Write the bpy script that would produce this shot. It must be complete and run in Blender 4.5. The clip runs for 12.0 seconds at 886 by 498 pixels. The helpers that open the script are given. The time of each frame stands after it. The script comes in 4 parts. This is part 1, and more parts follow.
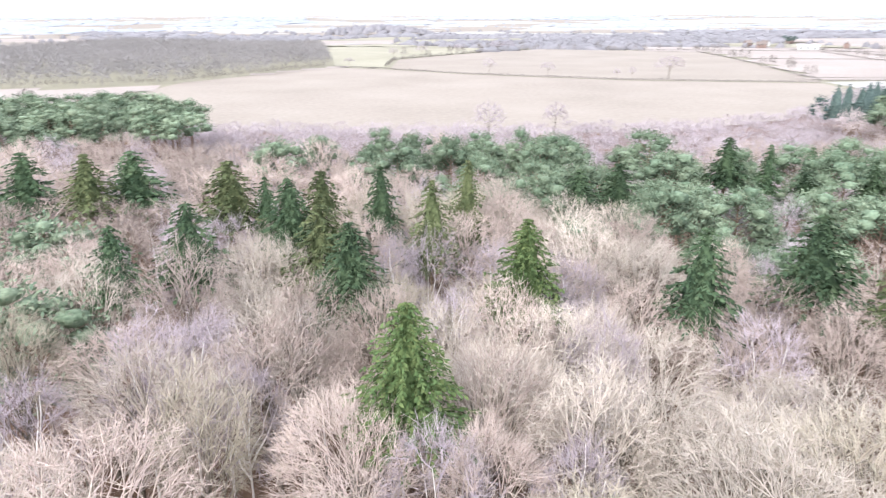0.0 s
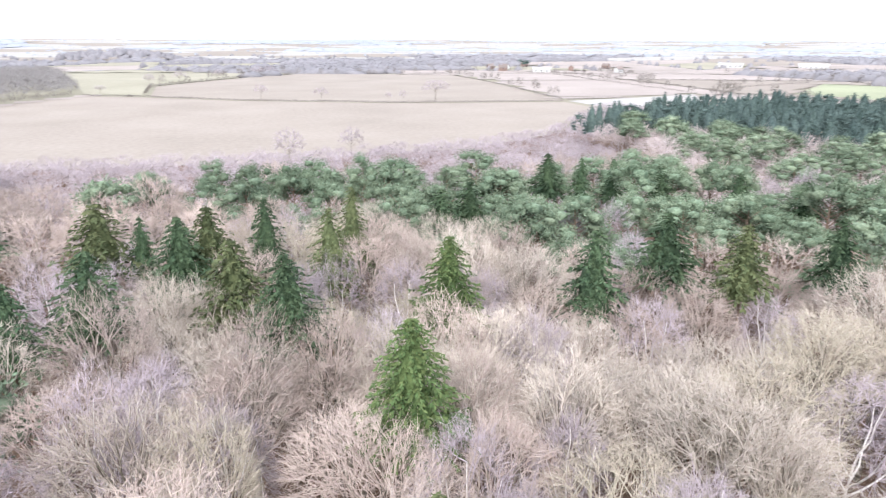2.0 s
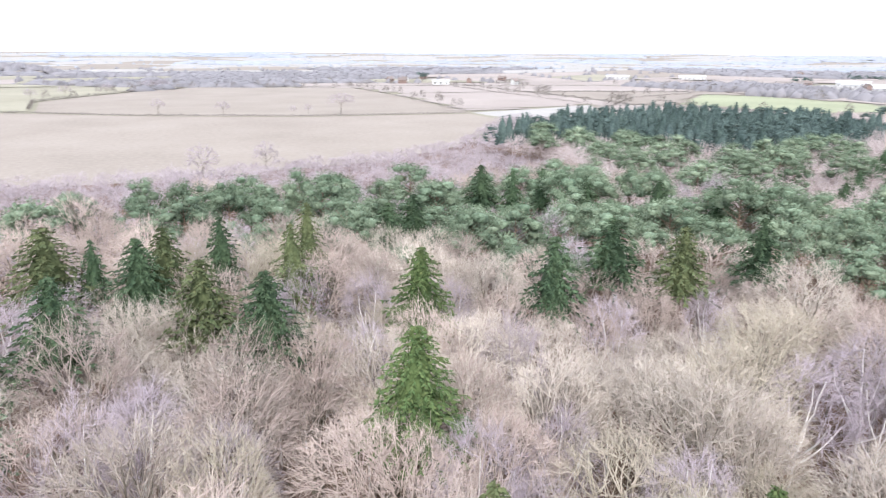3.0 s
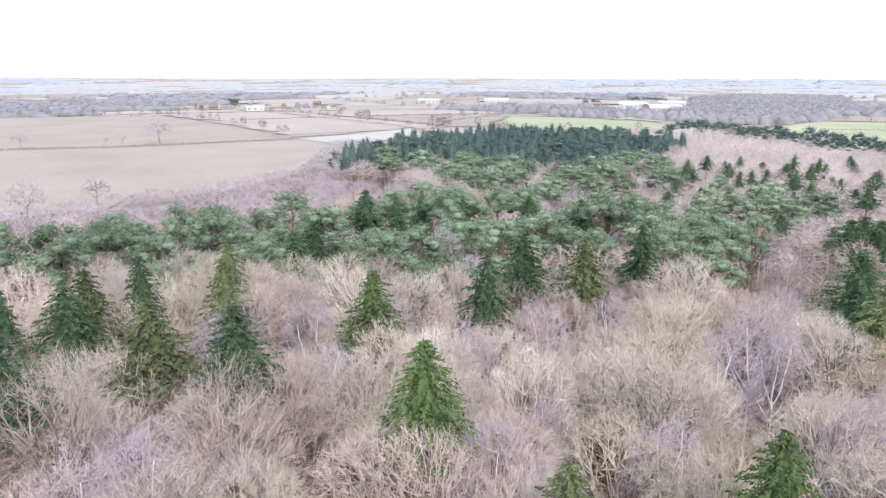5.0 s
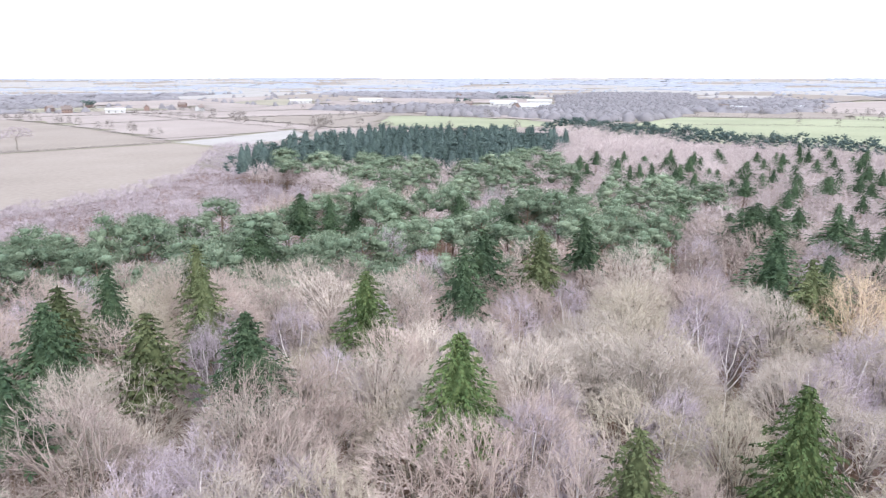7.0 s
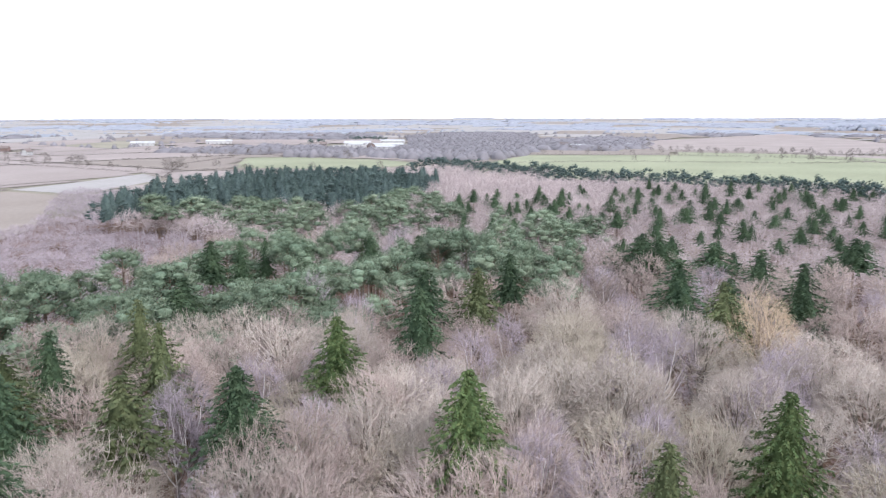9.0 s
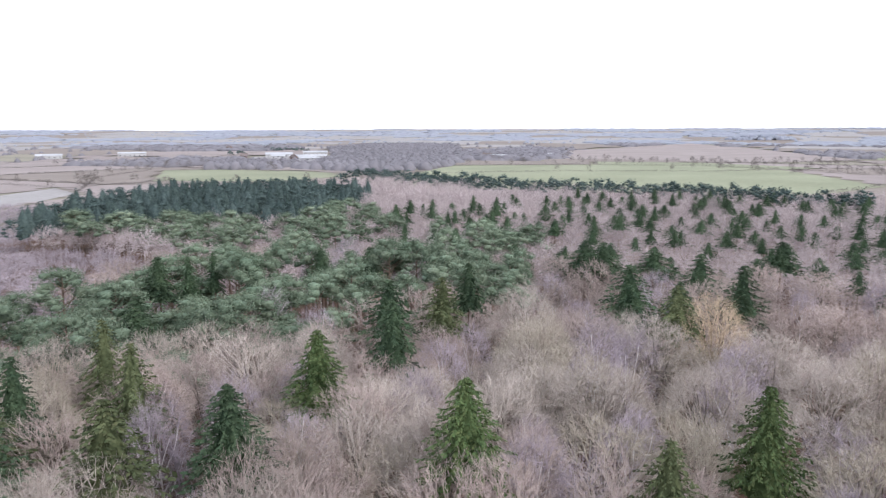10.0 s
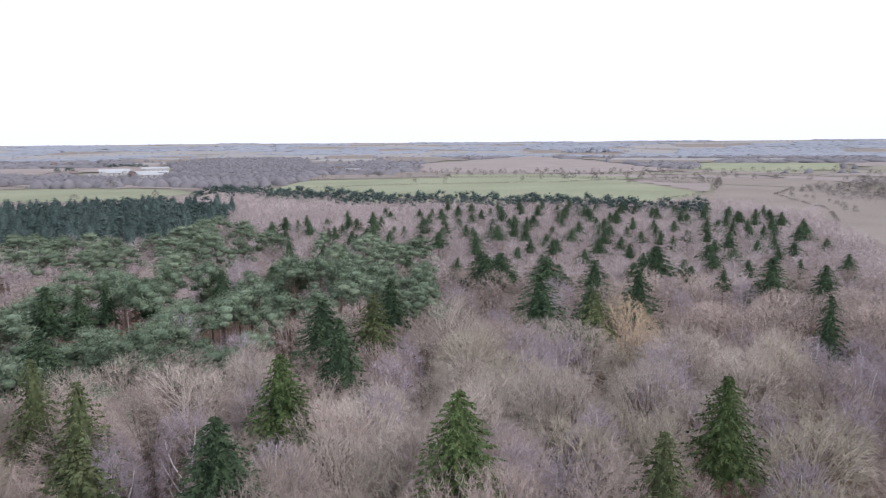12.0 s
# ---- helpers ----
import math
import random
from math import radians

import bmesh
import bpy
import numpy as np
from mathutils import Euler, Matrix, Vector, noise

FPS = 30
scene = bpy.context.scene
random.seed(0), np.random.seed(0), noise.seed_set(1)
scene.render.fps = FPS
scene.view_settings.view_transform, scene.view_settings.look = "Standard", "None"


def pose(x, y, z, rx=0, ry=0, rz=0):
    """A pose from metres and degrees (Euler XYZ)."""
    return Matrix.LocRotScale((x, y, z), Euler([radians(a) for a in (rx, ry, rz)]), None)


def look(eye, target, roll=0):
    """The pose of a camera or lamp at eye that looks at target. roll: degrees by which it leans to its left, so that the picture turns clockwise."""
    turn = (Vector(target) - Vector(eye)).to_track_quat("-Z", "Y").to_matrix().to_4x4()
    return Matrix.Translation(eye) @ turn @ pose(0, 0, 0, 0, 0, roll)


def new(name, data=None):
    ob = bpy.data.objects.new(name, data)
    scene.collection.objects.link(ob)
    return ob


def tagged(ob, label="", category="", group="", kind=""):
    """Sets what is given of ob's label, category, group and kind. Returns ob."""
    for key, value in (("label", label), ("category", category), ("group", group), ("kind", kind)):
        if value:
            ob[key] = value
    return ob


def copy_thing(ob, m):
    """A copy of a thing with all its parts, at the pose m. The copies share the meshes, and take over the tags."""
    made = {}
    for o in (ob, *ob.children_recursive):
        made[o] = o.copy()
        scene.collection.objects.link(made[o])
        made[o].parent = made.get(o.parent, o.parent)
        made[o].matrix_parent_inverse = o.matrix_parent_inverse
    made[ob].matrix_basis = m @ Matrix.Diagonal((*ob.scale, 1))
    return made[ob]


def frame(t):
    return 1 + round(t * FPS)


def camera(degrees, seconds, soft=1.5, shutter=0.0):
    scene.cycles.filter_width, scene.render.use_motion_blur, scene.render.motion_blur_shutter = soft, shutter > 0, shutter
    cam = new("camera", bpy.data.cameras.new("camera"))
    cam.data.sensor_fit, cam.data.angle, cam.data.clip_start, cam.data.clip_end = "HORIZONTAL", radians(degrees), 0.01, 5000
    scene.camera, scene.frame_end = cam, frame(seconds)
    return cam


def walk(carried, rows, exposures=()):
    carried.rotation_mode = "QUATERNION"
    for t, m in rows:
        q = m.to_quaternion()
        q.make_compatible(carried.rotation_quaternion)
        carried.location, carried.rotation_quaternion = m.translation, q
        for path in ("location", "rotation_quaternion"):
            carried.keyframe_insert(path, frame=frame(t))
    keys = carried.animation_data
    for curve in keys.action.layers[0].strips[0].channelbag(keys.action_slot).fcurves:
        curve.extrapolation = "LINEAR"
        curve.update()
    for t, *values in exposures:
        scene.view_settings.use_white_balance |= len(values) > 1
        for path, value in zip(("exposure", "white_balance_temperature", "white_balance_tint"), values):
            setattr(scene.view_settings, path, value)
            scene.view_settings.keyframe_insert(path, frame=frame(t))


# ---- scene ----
cam = camera(64.8, 12.0, soft=1.2, shutter=0.55)
PATH = [
    (0, (0.156, 0.563, 36.795), (0.159, 2.458, 36.157), -0.2),
    (0.5, (-2.78, -0.11, 37.013), (-2.609, 1.783, 36.39), -0.0),
    (1, (-5.856, -0.608, 37.252), (-5.517, 1.267, 36.646), -0.0),
    (1.5, (-8.954, -1.079, 37.547), (-8.459, 0.766, 36.955), 0.0),
    (2, (-12.084, -1.26, 37.86), (-11.439, 0.543, 37.282), 0.2),
    (2.5, (-14.974, -1.195, 38.085), (-14.2, 0.562, 37.524), 0.2),
    (3, (-18.02, -0.957, 38.344), (-17.117, 0.743, 37.799), 0.3),
    (5, (-28.942, 2.282, 39.062), (-27.614, 3.698, 38.583), 0.1),
    (5.5, (-31.211, 3.57, 39.188), (-29.814, 4.921, 38.714), 0.2),
    (6, (-33.411, 5.009, 39.262), (-31.956, 6.296, 38.786), 0.1),
    (6.5, (-35.471, 6.519, 39.362), (-33.964, 7.742, 38.881), 0.2),
    (7, (-37.321, 8.209, 39.479), (-35.757, 9.359, 38.999), -0.0),
    (9, (-43.787, 16.102, 40.033), (-41.994, 16.905, 39.661), -0.1),
    (9.5, (-45.063, 18.225, 40.103), (-43.227, 18.935, 39.752), -0.0),
    (10, (-46.114, 20.489, 40.173), (-44.237, 21.089, 39.83), -0.2),
    (10.5, (-46.995, 22.787, 40.263), (-45.086, 23.28, 39.925), -0.2),
    (11, (-47.764, 25.224, 40.355), (-45.828, 25.605, 40.03), -0.3),
    (11.5, (-48.427, 27.512, 40.45), (-46.473, 27.793, 40.134), -0.4),
    (12, (-48.953, 29.746, 40.557), (-46.985, 29.93, 40.25), -0.4),
]
EXPOSURES = [(0.0, 1.5, 6500, 11), (3.0, 1.27, 6450, 11), (5.5, 1.1, 6350, 12), (7.0, 1.1, 6300, 13), (9.0, 0.78, 6280, 14), (12.0, 0.17, 6350, 16)]
walk(cam, [(t, look(eye, target, roll)) for t, eye, target, roll in PATH], EXPOSURES)

# ---------------------------------------------------------------- world and light
world = bpy.data.worlds.new("overcast_sky")
scene.world = world
world.use_nodes = True
wn, wl = world.node_tree.nodes, world.node_tree.links
wn.clear()
w_sky = wn.new("ShaderNodeTexSky")
w_sky.sky_type, w_sky.sun_disc = "NISHITA", False
w_sky.sun_elevation, w_sky.sun_rotation = radians(42), radians(215)
w_sky.air_density, w_sky.dust_density = 1.0, 3.0
w_cloud = wn.new("ShaderNodeRGB")
w_cloud.outputs[0].default_value = (8.7, 9.2, 10.2, 1)
w_mix = wn.new("ShaderNodeMixRGB")
w_mix.inputs[0].default_value = 0.85
w_bg = wn.new("ShaderNodeBackground")
w_bg.inputs[1].default_value = 0.115
w_out = wn.new("ShaderNodeOutputWorld")
wl.new(w_sky.outputs[0], w_mix.inputs[1])
wl.new(w_cloud.outputs[0], w_mix.inputs[2])
wl.new(w_mix.outputs[0], w_bg.inputs[0])
wl.new(w_bg.outputs[0], w_out.inputs[0])

sun_data = bpy.data.lights.new("sun", "SUN")
sun_data.energy, sun_data.angle, sun_data.color = 1.5, radians(14), (1.0, 0.97, 0.94)
sun = new("sun", sun_data)
sun.matrix_world = look((-60, -80, 110), (0, 40, 0))


# ---------------------------------------------------------------- materials
def land_cover(name, near, far):
    """Leaf litter in the wood, dull winter grass outside it."""
    m = material(name, *near, fine=1.6, broad=0.09, vary=0.0, bump=0.5, hue=0.0)
    n, l = m.node_tree.nodes, m.node_tree.links
    geo, gap = n.new("ShaderNodeNewGeometry"), n.new("ShaderNodeVectorMath")
    gap.operation = "DISTANCE"
    gap.inputs[1].default_value = (60, 60, 0)
    l.new(geo.outputs["Position"], gap.inputs[0])
    step = n.new("ShaderNodeMapRange")
    step.inputs["From Min"].default_value, step.inputs["From Max"].default_value = 215, 245
    l.new(gap.outputs["Value"], step.inputs["Value"])
    blot = n.new("ShaderNodeTexNoise")
    blot.inputs["Scale"].default_value = 0.02
    l.new(geo.outputs["Position"], blot.inputs["Vector"])
    grass = n.new("ShaderNodeMixRGB")
    grass.inputs[1].default_value, grass.inputs[2].default_value = (*far[0], 1), (*far[1], 1)
    l.new(blot.outputs["Fac"], grass.inputs[0])
    mix = n.new("ShaderNodeMixRGB")
    b = n["Principled BSDF"].inputs["Base Color"]
    l.new(step.outputs[0], mix.inputs[0])
    l.new(b.links[0].from_socket, mix.inputs[1])
    l.new(grass.outputs[0], mix.inputs[2])
    l.new(mix.outputs[0], b)
    return m


def material(name, dark, light, rough=0.85, fine=6.0, broad=0.15, vary=0.25, bump=0.0, spec=0.15, hue=0.02, metal=0.0):
    """Two colours mixed by a fine and a broad noise, varied a little from thing to thing."""
    m = bpy.data.materials.new(name)
    m.use_nodes = True
    n, l = m.node_tree.nodes, m.node_tree.links
    b = n["Principled BSDF"]
    b.inputs["Roughness"].default_value = rough
    b.inputs["Specular IOR Level"].default_value = spec
    b.inputs["Metallic"].default_value = metal
    geo = n.new("ShaderNodeNewGeometry")
    info = n.new("ShaderNodeObjectInfo")
    n1, n2 = n.new("ShaderNodeTexNoise"), n.new("ShaderNodeTexNoise")
    n1.inputs["Scale"].default_value, n2.inputs["Scale"].default_value = fine, broad
    n1.inputs["Detail"].default_value, n2.inputs["Detail"].default_value = 4, 3
    l.new(geo.outputs["Position"], n1.inputs["Vector"])
    l.new(geo.outputs["Position"], n2.inputs["Vector"])
    add = n.new("ShaderNodeMath")
    add.operation = "ADD"
    l.new(n1.outputs["Fac"], add.inputs[0])
    l.new(n2.outputs["Fac"], add.inputs[1])
    ramp = n.new("ShaderNodeMapRange")
    ramp.inputs["From Min"].default_value, ramp.inputs["From Max"].default_value = 0.7, 1.3
    l.new(add.outputs[0], ramp.inputs["Value"])
    mix = n.new("ShaderNodeMixRGB")
    mix.inputs[1].default_value, mix.inputs[2].default_value = (*dark, 1), (*light, 1)
    l.new(ramp.outputs[0], mix.inputs[0])
    hsv = n.new("ShaderNodeHueSaturation")
    l.new(mix.outputs[0], hsv.inputs["Color"])
    for socket, low, high, source in (("Value", 1 - vary, 1 + vary, info.outputs["Random"]), ("Hue", 0.5 - hue, 0.5 + hue, geo.outputs["Random Per Island"])):
        r = n.new("ShaderNodeMapRange")
        r.inputs["To Min"].default_value, r.inputs["To Max"].default_value = low, high
        l.new(source, r.inputs["Value"])
        l.new(r.outputs[0], hsv.inputs[socket])
    l.new(hsv.outputs[0], b.inputs["Base Color"])
    if bump:
        bp = n.new("ShaderNodeBump")
        bp.inputs["Strength"].default_value, bp.inputs["Distance"].default_value = bump, 0.3
        l.new(n1.outputs["Fac"], bp.inputs["Height"])
        l.new(bp.outputs[0], b.inputs["Normal"])
    return m


BARK = material("oak_bark", (0.1, 0.085, 0.07), (0.24, 0.21, 0.17), fine=9, vary=0.15, bump=0.4)
TWIG = material("oak_twigs", (0.31, 0.25, 0.225), (0.5, 0.42, 0.38), fine=2, broad=0.1, vary=0.25)
TWIG_PALE = material("lichen_twigs", (0.38, 0.33, 0.29), (0.56, 0.5, 0.44), fine=2, broad=0.1, vary=0.2)
TWIG_BIRCH = material("birch_twigs", (0.325, 0.275, 0.305), (0.48, 0.42, 0.455), fine=2, broad=0.1, vary=0.15)
TWIG_OLIVE = material("mossy_twigs", (0.31, 0.272, 0.215), (0.48, 0.43, 0.355), fine=2, broad=0.1, vary=0.15)
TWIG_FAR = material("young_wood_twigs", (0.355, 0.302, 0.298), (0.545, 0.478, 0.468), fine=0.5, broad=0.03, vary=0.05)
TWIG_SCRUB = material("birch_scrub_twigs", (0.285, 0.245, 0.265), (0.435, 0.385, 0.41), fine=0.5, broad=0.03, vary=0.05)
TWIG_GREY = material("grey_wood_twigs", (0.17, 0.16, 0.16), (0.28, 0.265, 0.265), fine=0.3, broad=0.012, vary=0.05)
# Distant twigs greyed, then blued and lightened: aerial haze put into the base colour.
WOODS_FAR = material("distant_hazed_twigs", (0.165, 0.16, 0.172), (0.245, 0.236, 0.252), fine=0.08, broad=0.004, vary=0.05)
WOODS_HAZE = material("horizon_hazed_wood", (0.23, 0.248, 0.285), (0.3, 0.318, 0.355), fine=0.03, broad=0.002, vary=0.0)
TWIG_DARK = material("hedge_twigs", (0.13, 0.115, 0.105), (0.22, 0.2, 0.185), fine=0.5, broad=0.03, vary=0.1)
BRUSH = material("undergrowth_twigs", (0.09, 0.075, 0.055), (0.2, 0.17, 0.125), fine=2, broad=0.1, vary=0.0)
LARCH = material("larch_twigs", (0.4, 0.31, 0.21), (0.57, 0.46, 0.34), fine=2, broad=0.2, vary=0.1)
BIRCH_BARK = material("birch_bark", (0.55, 0.52, 0.5), (0.84, 0.81, 0.79), fine=5, vary=0.08)
PINE_BARK = material("pine_bark", (0.13, 0.095, 0.075), (0.24, 0.17, 0.13), fine=8, vary=0.15, bump=0.4)
DEAD = material("dead_spruce_twigs", (0.2, 0.15, 0.1), (0.33, 0.25, 0.17), fine=5, vary=0.15)
SPRUCE = material("spruce_needles", (0.035, 0.058, 0.022), (0.115, 0.16, 0.062), fine=3.5, broad=0.35, vary=0.22, hue=0.025)
SPRUCE_DARK = material("dark_spruce_needles", (0.024, 0.045, 0.026), (0.085, 0.128, 0.068), fine=3.5, broad=0.35, vary=0.2)
SPRUCE_OLIVE = material("olive_spruce_needles", (0.042, 0.058, 0.026), (0.13, 0.15, 0.072), fine=3.5, broad=0.35, vary=0.15)
PINE = material("pine_needles", (0.068, 0.1, 0.064), (0.23, 0.288, 0.2), fine=2.5, broad=0.16, vary=0.2, hue=0.03)
PLANTED = material("plantation_needles", (0.026, 0.046, 0.042), (0.115, 0.16, 0.148), fine=1.5, broad=0.08, vary=0.1)
LITTER = land_cover("leaf_litter", ((0.07, 0.045, 0.032), (0.19, 0.12, 0.085)), ((0.16, 0.15, 0.11), (0.26, 0.24, 0.18)))
STUBBLE = material("stubble_field", (0.205, 0.175, 0.15), (0.265, 0.23, 0.2), fine=0.5, broad=0.02, vary=0.05, bump=0.2, hue=0.0)
PLOUGH = material("bare_earth_field", (0.24, 0.205, 0.188), (0.31, 0.27, 0.25), fine=0.4, broad=0.015, vary=0.05, hue=0.0)
GREEN = material("winter_green_field", (0.205, 0.222, 0.142), (0.285, 0.302, 0.2), fine=0.3, broad=0.015, vary=0.05, hue=0.0)
PASTURE = material("pale_pasture", (0.2, 0.187, 0.14), (0.27, 0.252, 0.195), fine=0.3, broad=0.012, vary=0.05, hue=0.0)
# sandy ground nearby, and the haze-paled colour of the farthest fields
PALE = material("sandy_and_hazed_field", (0.27, 0.258, 0.245), (0.34, 0.327, 0.312), fine=0.3, broad=0.02, vary=0.05, hue=0.0)
WALL_WHITE = material("pale_cladding", (0.4, 0.4, 0.4), (0.5, 0.5, 0.5), fine=0.5, vary=0.05)
BRICK = material("red_brick_wall", (0.2, 0.14, 0.12), (0.27, 0.2, 0.175), fine=3, vary=0.15)
TILE = material("roof_tiles", (0.14, 0.115, 0.105), (0.2, 0.17, 0.155), fine=2, vary=0.2)
ROOF_PALE = material("pale_sheet_roof", (0.36, 0.37, 0.385), (0.48, 0.49, 0.5), rough=0.5, fine=0.4, vary=0.05)
GLASS = material("window_glass", (0.03, 0.035, 0.04), (0.06, 0.065, 0.07), rough=0.08, spec=0.6, vary=0.1)


# ---------------------------------------------------------------- mesh helpers
class Tris:
    """Grows a triangle mesh."""

    def __init__(self):
        self.v, self.f = [], []

    def tube(self, pts, radii, sides):
        base = len(self.v)
        for i, p in enumerate(pts):
            a = pts[min(i + 1, len(pts) - 1)] - pts[max(i - 1, 0)]
            a = a / (np.linalg.norm(a) + 1e-9)
            u = np.cross(a, (0.31, 0.95, 0.07))
            u = u / (np.linalg.norm(u) + 1e-9)
            w = np.cross(a, u)
            for k in range(sides):
                t = 2 * math.pi * k / sides
                self.v.append(p + radii[i] * (math.cos(t) * u + math.sin(t) * w))
        for i in range(len(pts) - 1):
            for k in range(sides):
                a, b = base + i * sides + k, base + i * sides + (k + 1) % sides
                self.f += [(a, b, b + sides), (a, b + sides, a + sides)]

    def spike(self, p, q, r):
        """A three-sided twig that runs out to a point."""
        base = len(self.v)
        a = (q - p) / (np.linalg.norm(q - p) + 1e-9)
        u = np.cross(a, (0.31, 0.95, 0.07))
        u = u / (np.linalg.norm(u) + 1e-9)
        w = np.cross(a, u)
        self.v += [p + r * u, p + r * (0.87 * w - 0.5 * u), p - r * (0.87 * w + 0.5 * u), q]
        self.f += [(base, base + 1, base + 3), (base + 1, base + 2, base + 3), (base + 2, base, base + 3)]

    def sliver(self, p, q, side):
        base = len(self.v)
        self.v += [p - side, p + side, q]
        self.f.append((base, base + 1, base + 2))

    def blade(self, p, q, side, belly=0.45):
        """A pointed spray of needles: two triangles folded along its length."""
        base = len(self.v)
        m = p + (q - p) * belly
        self.v += [p, m + side, q, m - side]
        self.f += [(base, base + 1, base + 2), (base, base + 2, base + 3)]

    def arrays(self):
        return np.array(self.v, dtype=np.float32).reshape(-1, 3), np.array(self.f, dtype=np.int32).reshape(-1, 3)


def mesh_of(name, v, f, mat):
    me = bpy.data.meshes.new(name)
    me.vertices.add(len(v))
    me.vertices.foreach_set("co", np.asarray(v, dtype=np.float32).ravel())
    me.loops.add(len(f) * 3)
    me.loops.foreach_set("vertex_index", np.asarray(f, dtype=np.int32).ravel())
    me.polygons.add(len(f))
    me.polygons.foreach_set("loop_start", np.arange(0, len(f) * 3, 3, dtype=np.int32))
    me.update(calc_edges=True)
    me.materials.append(mat)
    return me


def part(name, tris, mat, parent, label=""):
    v, f = tris if isinstance(tris, tuple) else tris.arrays()
    ob = new(name, mesh_of(name, v, f, mat))
    ob.parent = parent
    return tagged(ob, label=label)


def joined(name, pieces, places, mat, label, category, kind="stuff"):
    """Many alike plants as one object; places are rows of x, y, z, width, height, turn."""
    vs, fs, base = [], [], 0
    for i, (x, y, z, w, h, a) in enumerate(places):
        v, f = pieces[i % len(pieces)]
        c, s = math.cos(a) * w, math.sin(a) * w
        out = np.empty_like(v)
        out[:, 0] = v[:, 0] * c - v[:, 1] * s + x
        out[:, 1] = v[:, 0] * s + v[:, 1] * c + y
        out[:, 2] = v[:, 2] * h + z
        vs.append(out)
        fs.append(f + base)
        base += len(v)
    ob = new(name, mesh_of(name, np.concatenate(vs), np.concatenate(fs), mat))
    return tagged(ob, label=label, category=category, kind=kind)


def unit(v):
    return v / (np.linalg.norm(v) + 1e-9)


def bend(p, c, q, n):
    return [(1 - t) ** 2 * p + 2 * t * (1 - t) * c + t * t * q for t in np.linspace(0, 1, n)]


V3 = lambda *a: np.array(a, dtype=float)


# ---------------------------------------------------------------- plants
def core(t, centre, axes, g, sides=7, tiers=4, rough=0.18):
    """The shaded inner mass of a crown, an uneven closed lump."""
    base = len(t.v)
    for k in range(1, tiers):
        e = -math.pi / 2 + math.pi * k / tiers
        for i in range(sides):
            a = 2 * math.pi * (i + 0.5 * k) / sides
            t.v.append(centre + V3(math.cos(a) * math.cos(e), math.sin(a) * math.cos(e), math.sin(e)) * axes * g.uniform(1 - rough, 1 + rough))
    low, high = len(t.v), len(t.v) + 1
    t.v += [centre - V3(0, 0, axes[2]), centre + V3(0, 0, axes[2])]
    for k in range(tiers - 2):
        for i in range(sides):
            a, b = base + k * sides + i, base + k * sides + (i + 1) % sides
            t.f += [(a, b, b + sides), (a, b + sides, a + sides)]
    for i in range(sides):
        j = (i + 1) % sides
        t.f += [(low, base + j, base + i), (high, base + (tiers - 2) * sides + i, base + (tiers - 2) * sides + j)]


def dome(n, low, g, wobble=0.0):
    """Directions spread evenly over a dome, down to the given sine of elevation."""
    out = []
    for i in range(n):
        z = low + (1 - low) * (i + 0.5) / n
        a = i * 2.39996 + g.normal(0, wobble)
        c = math.sqrt(max(0, 1 - z * z))
        out.append(V3(c * math.cos(a), c * math.sin(a), z))
    return out


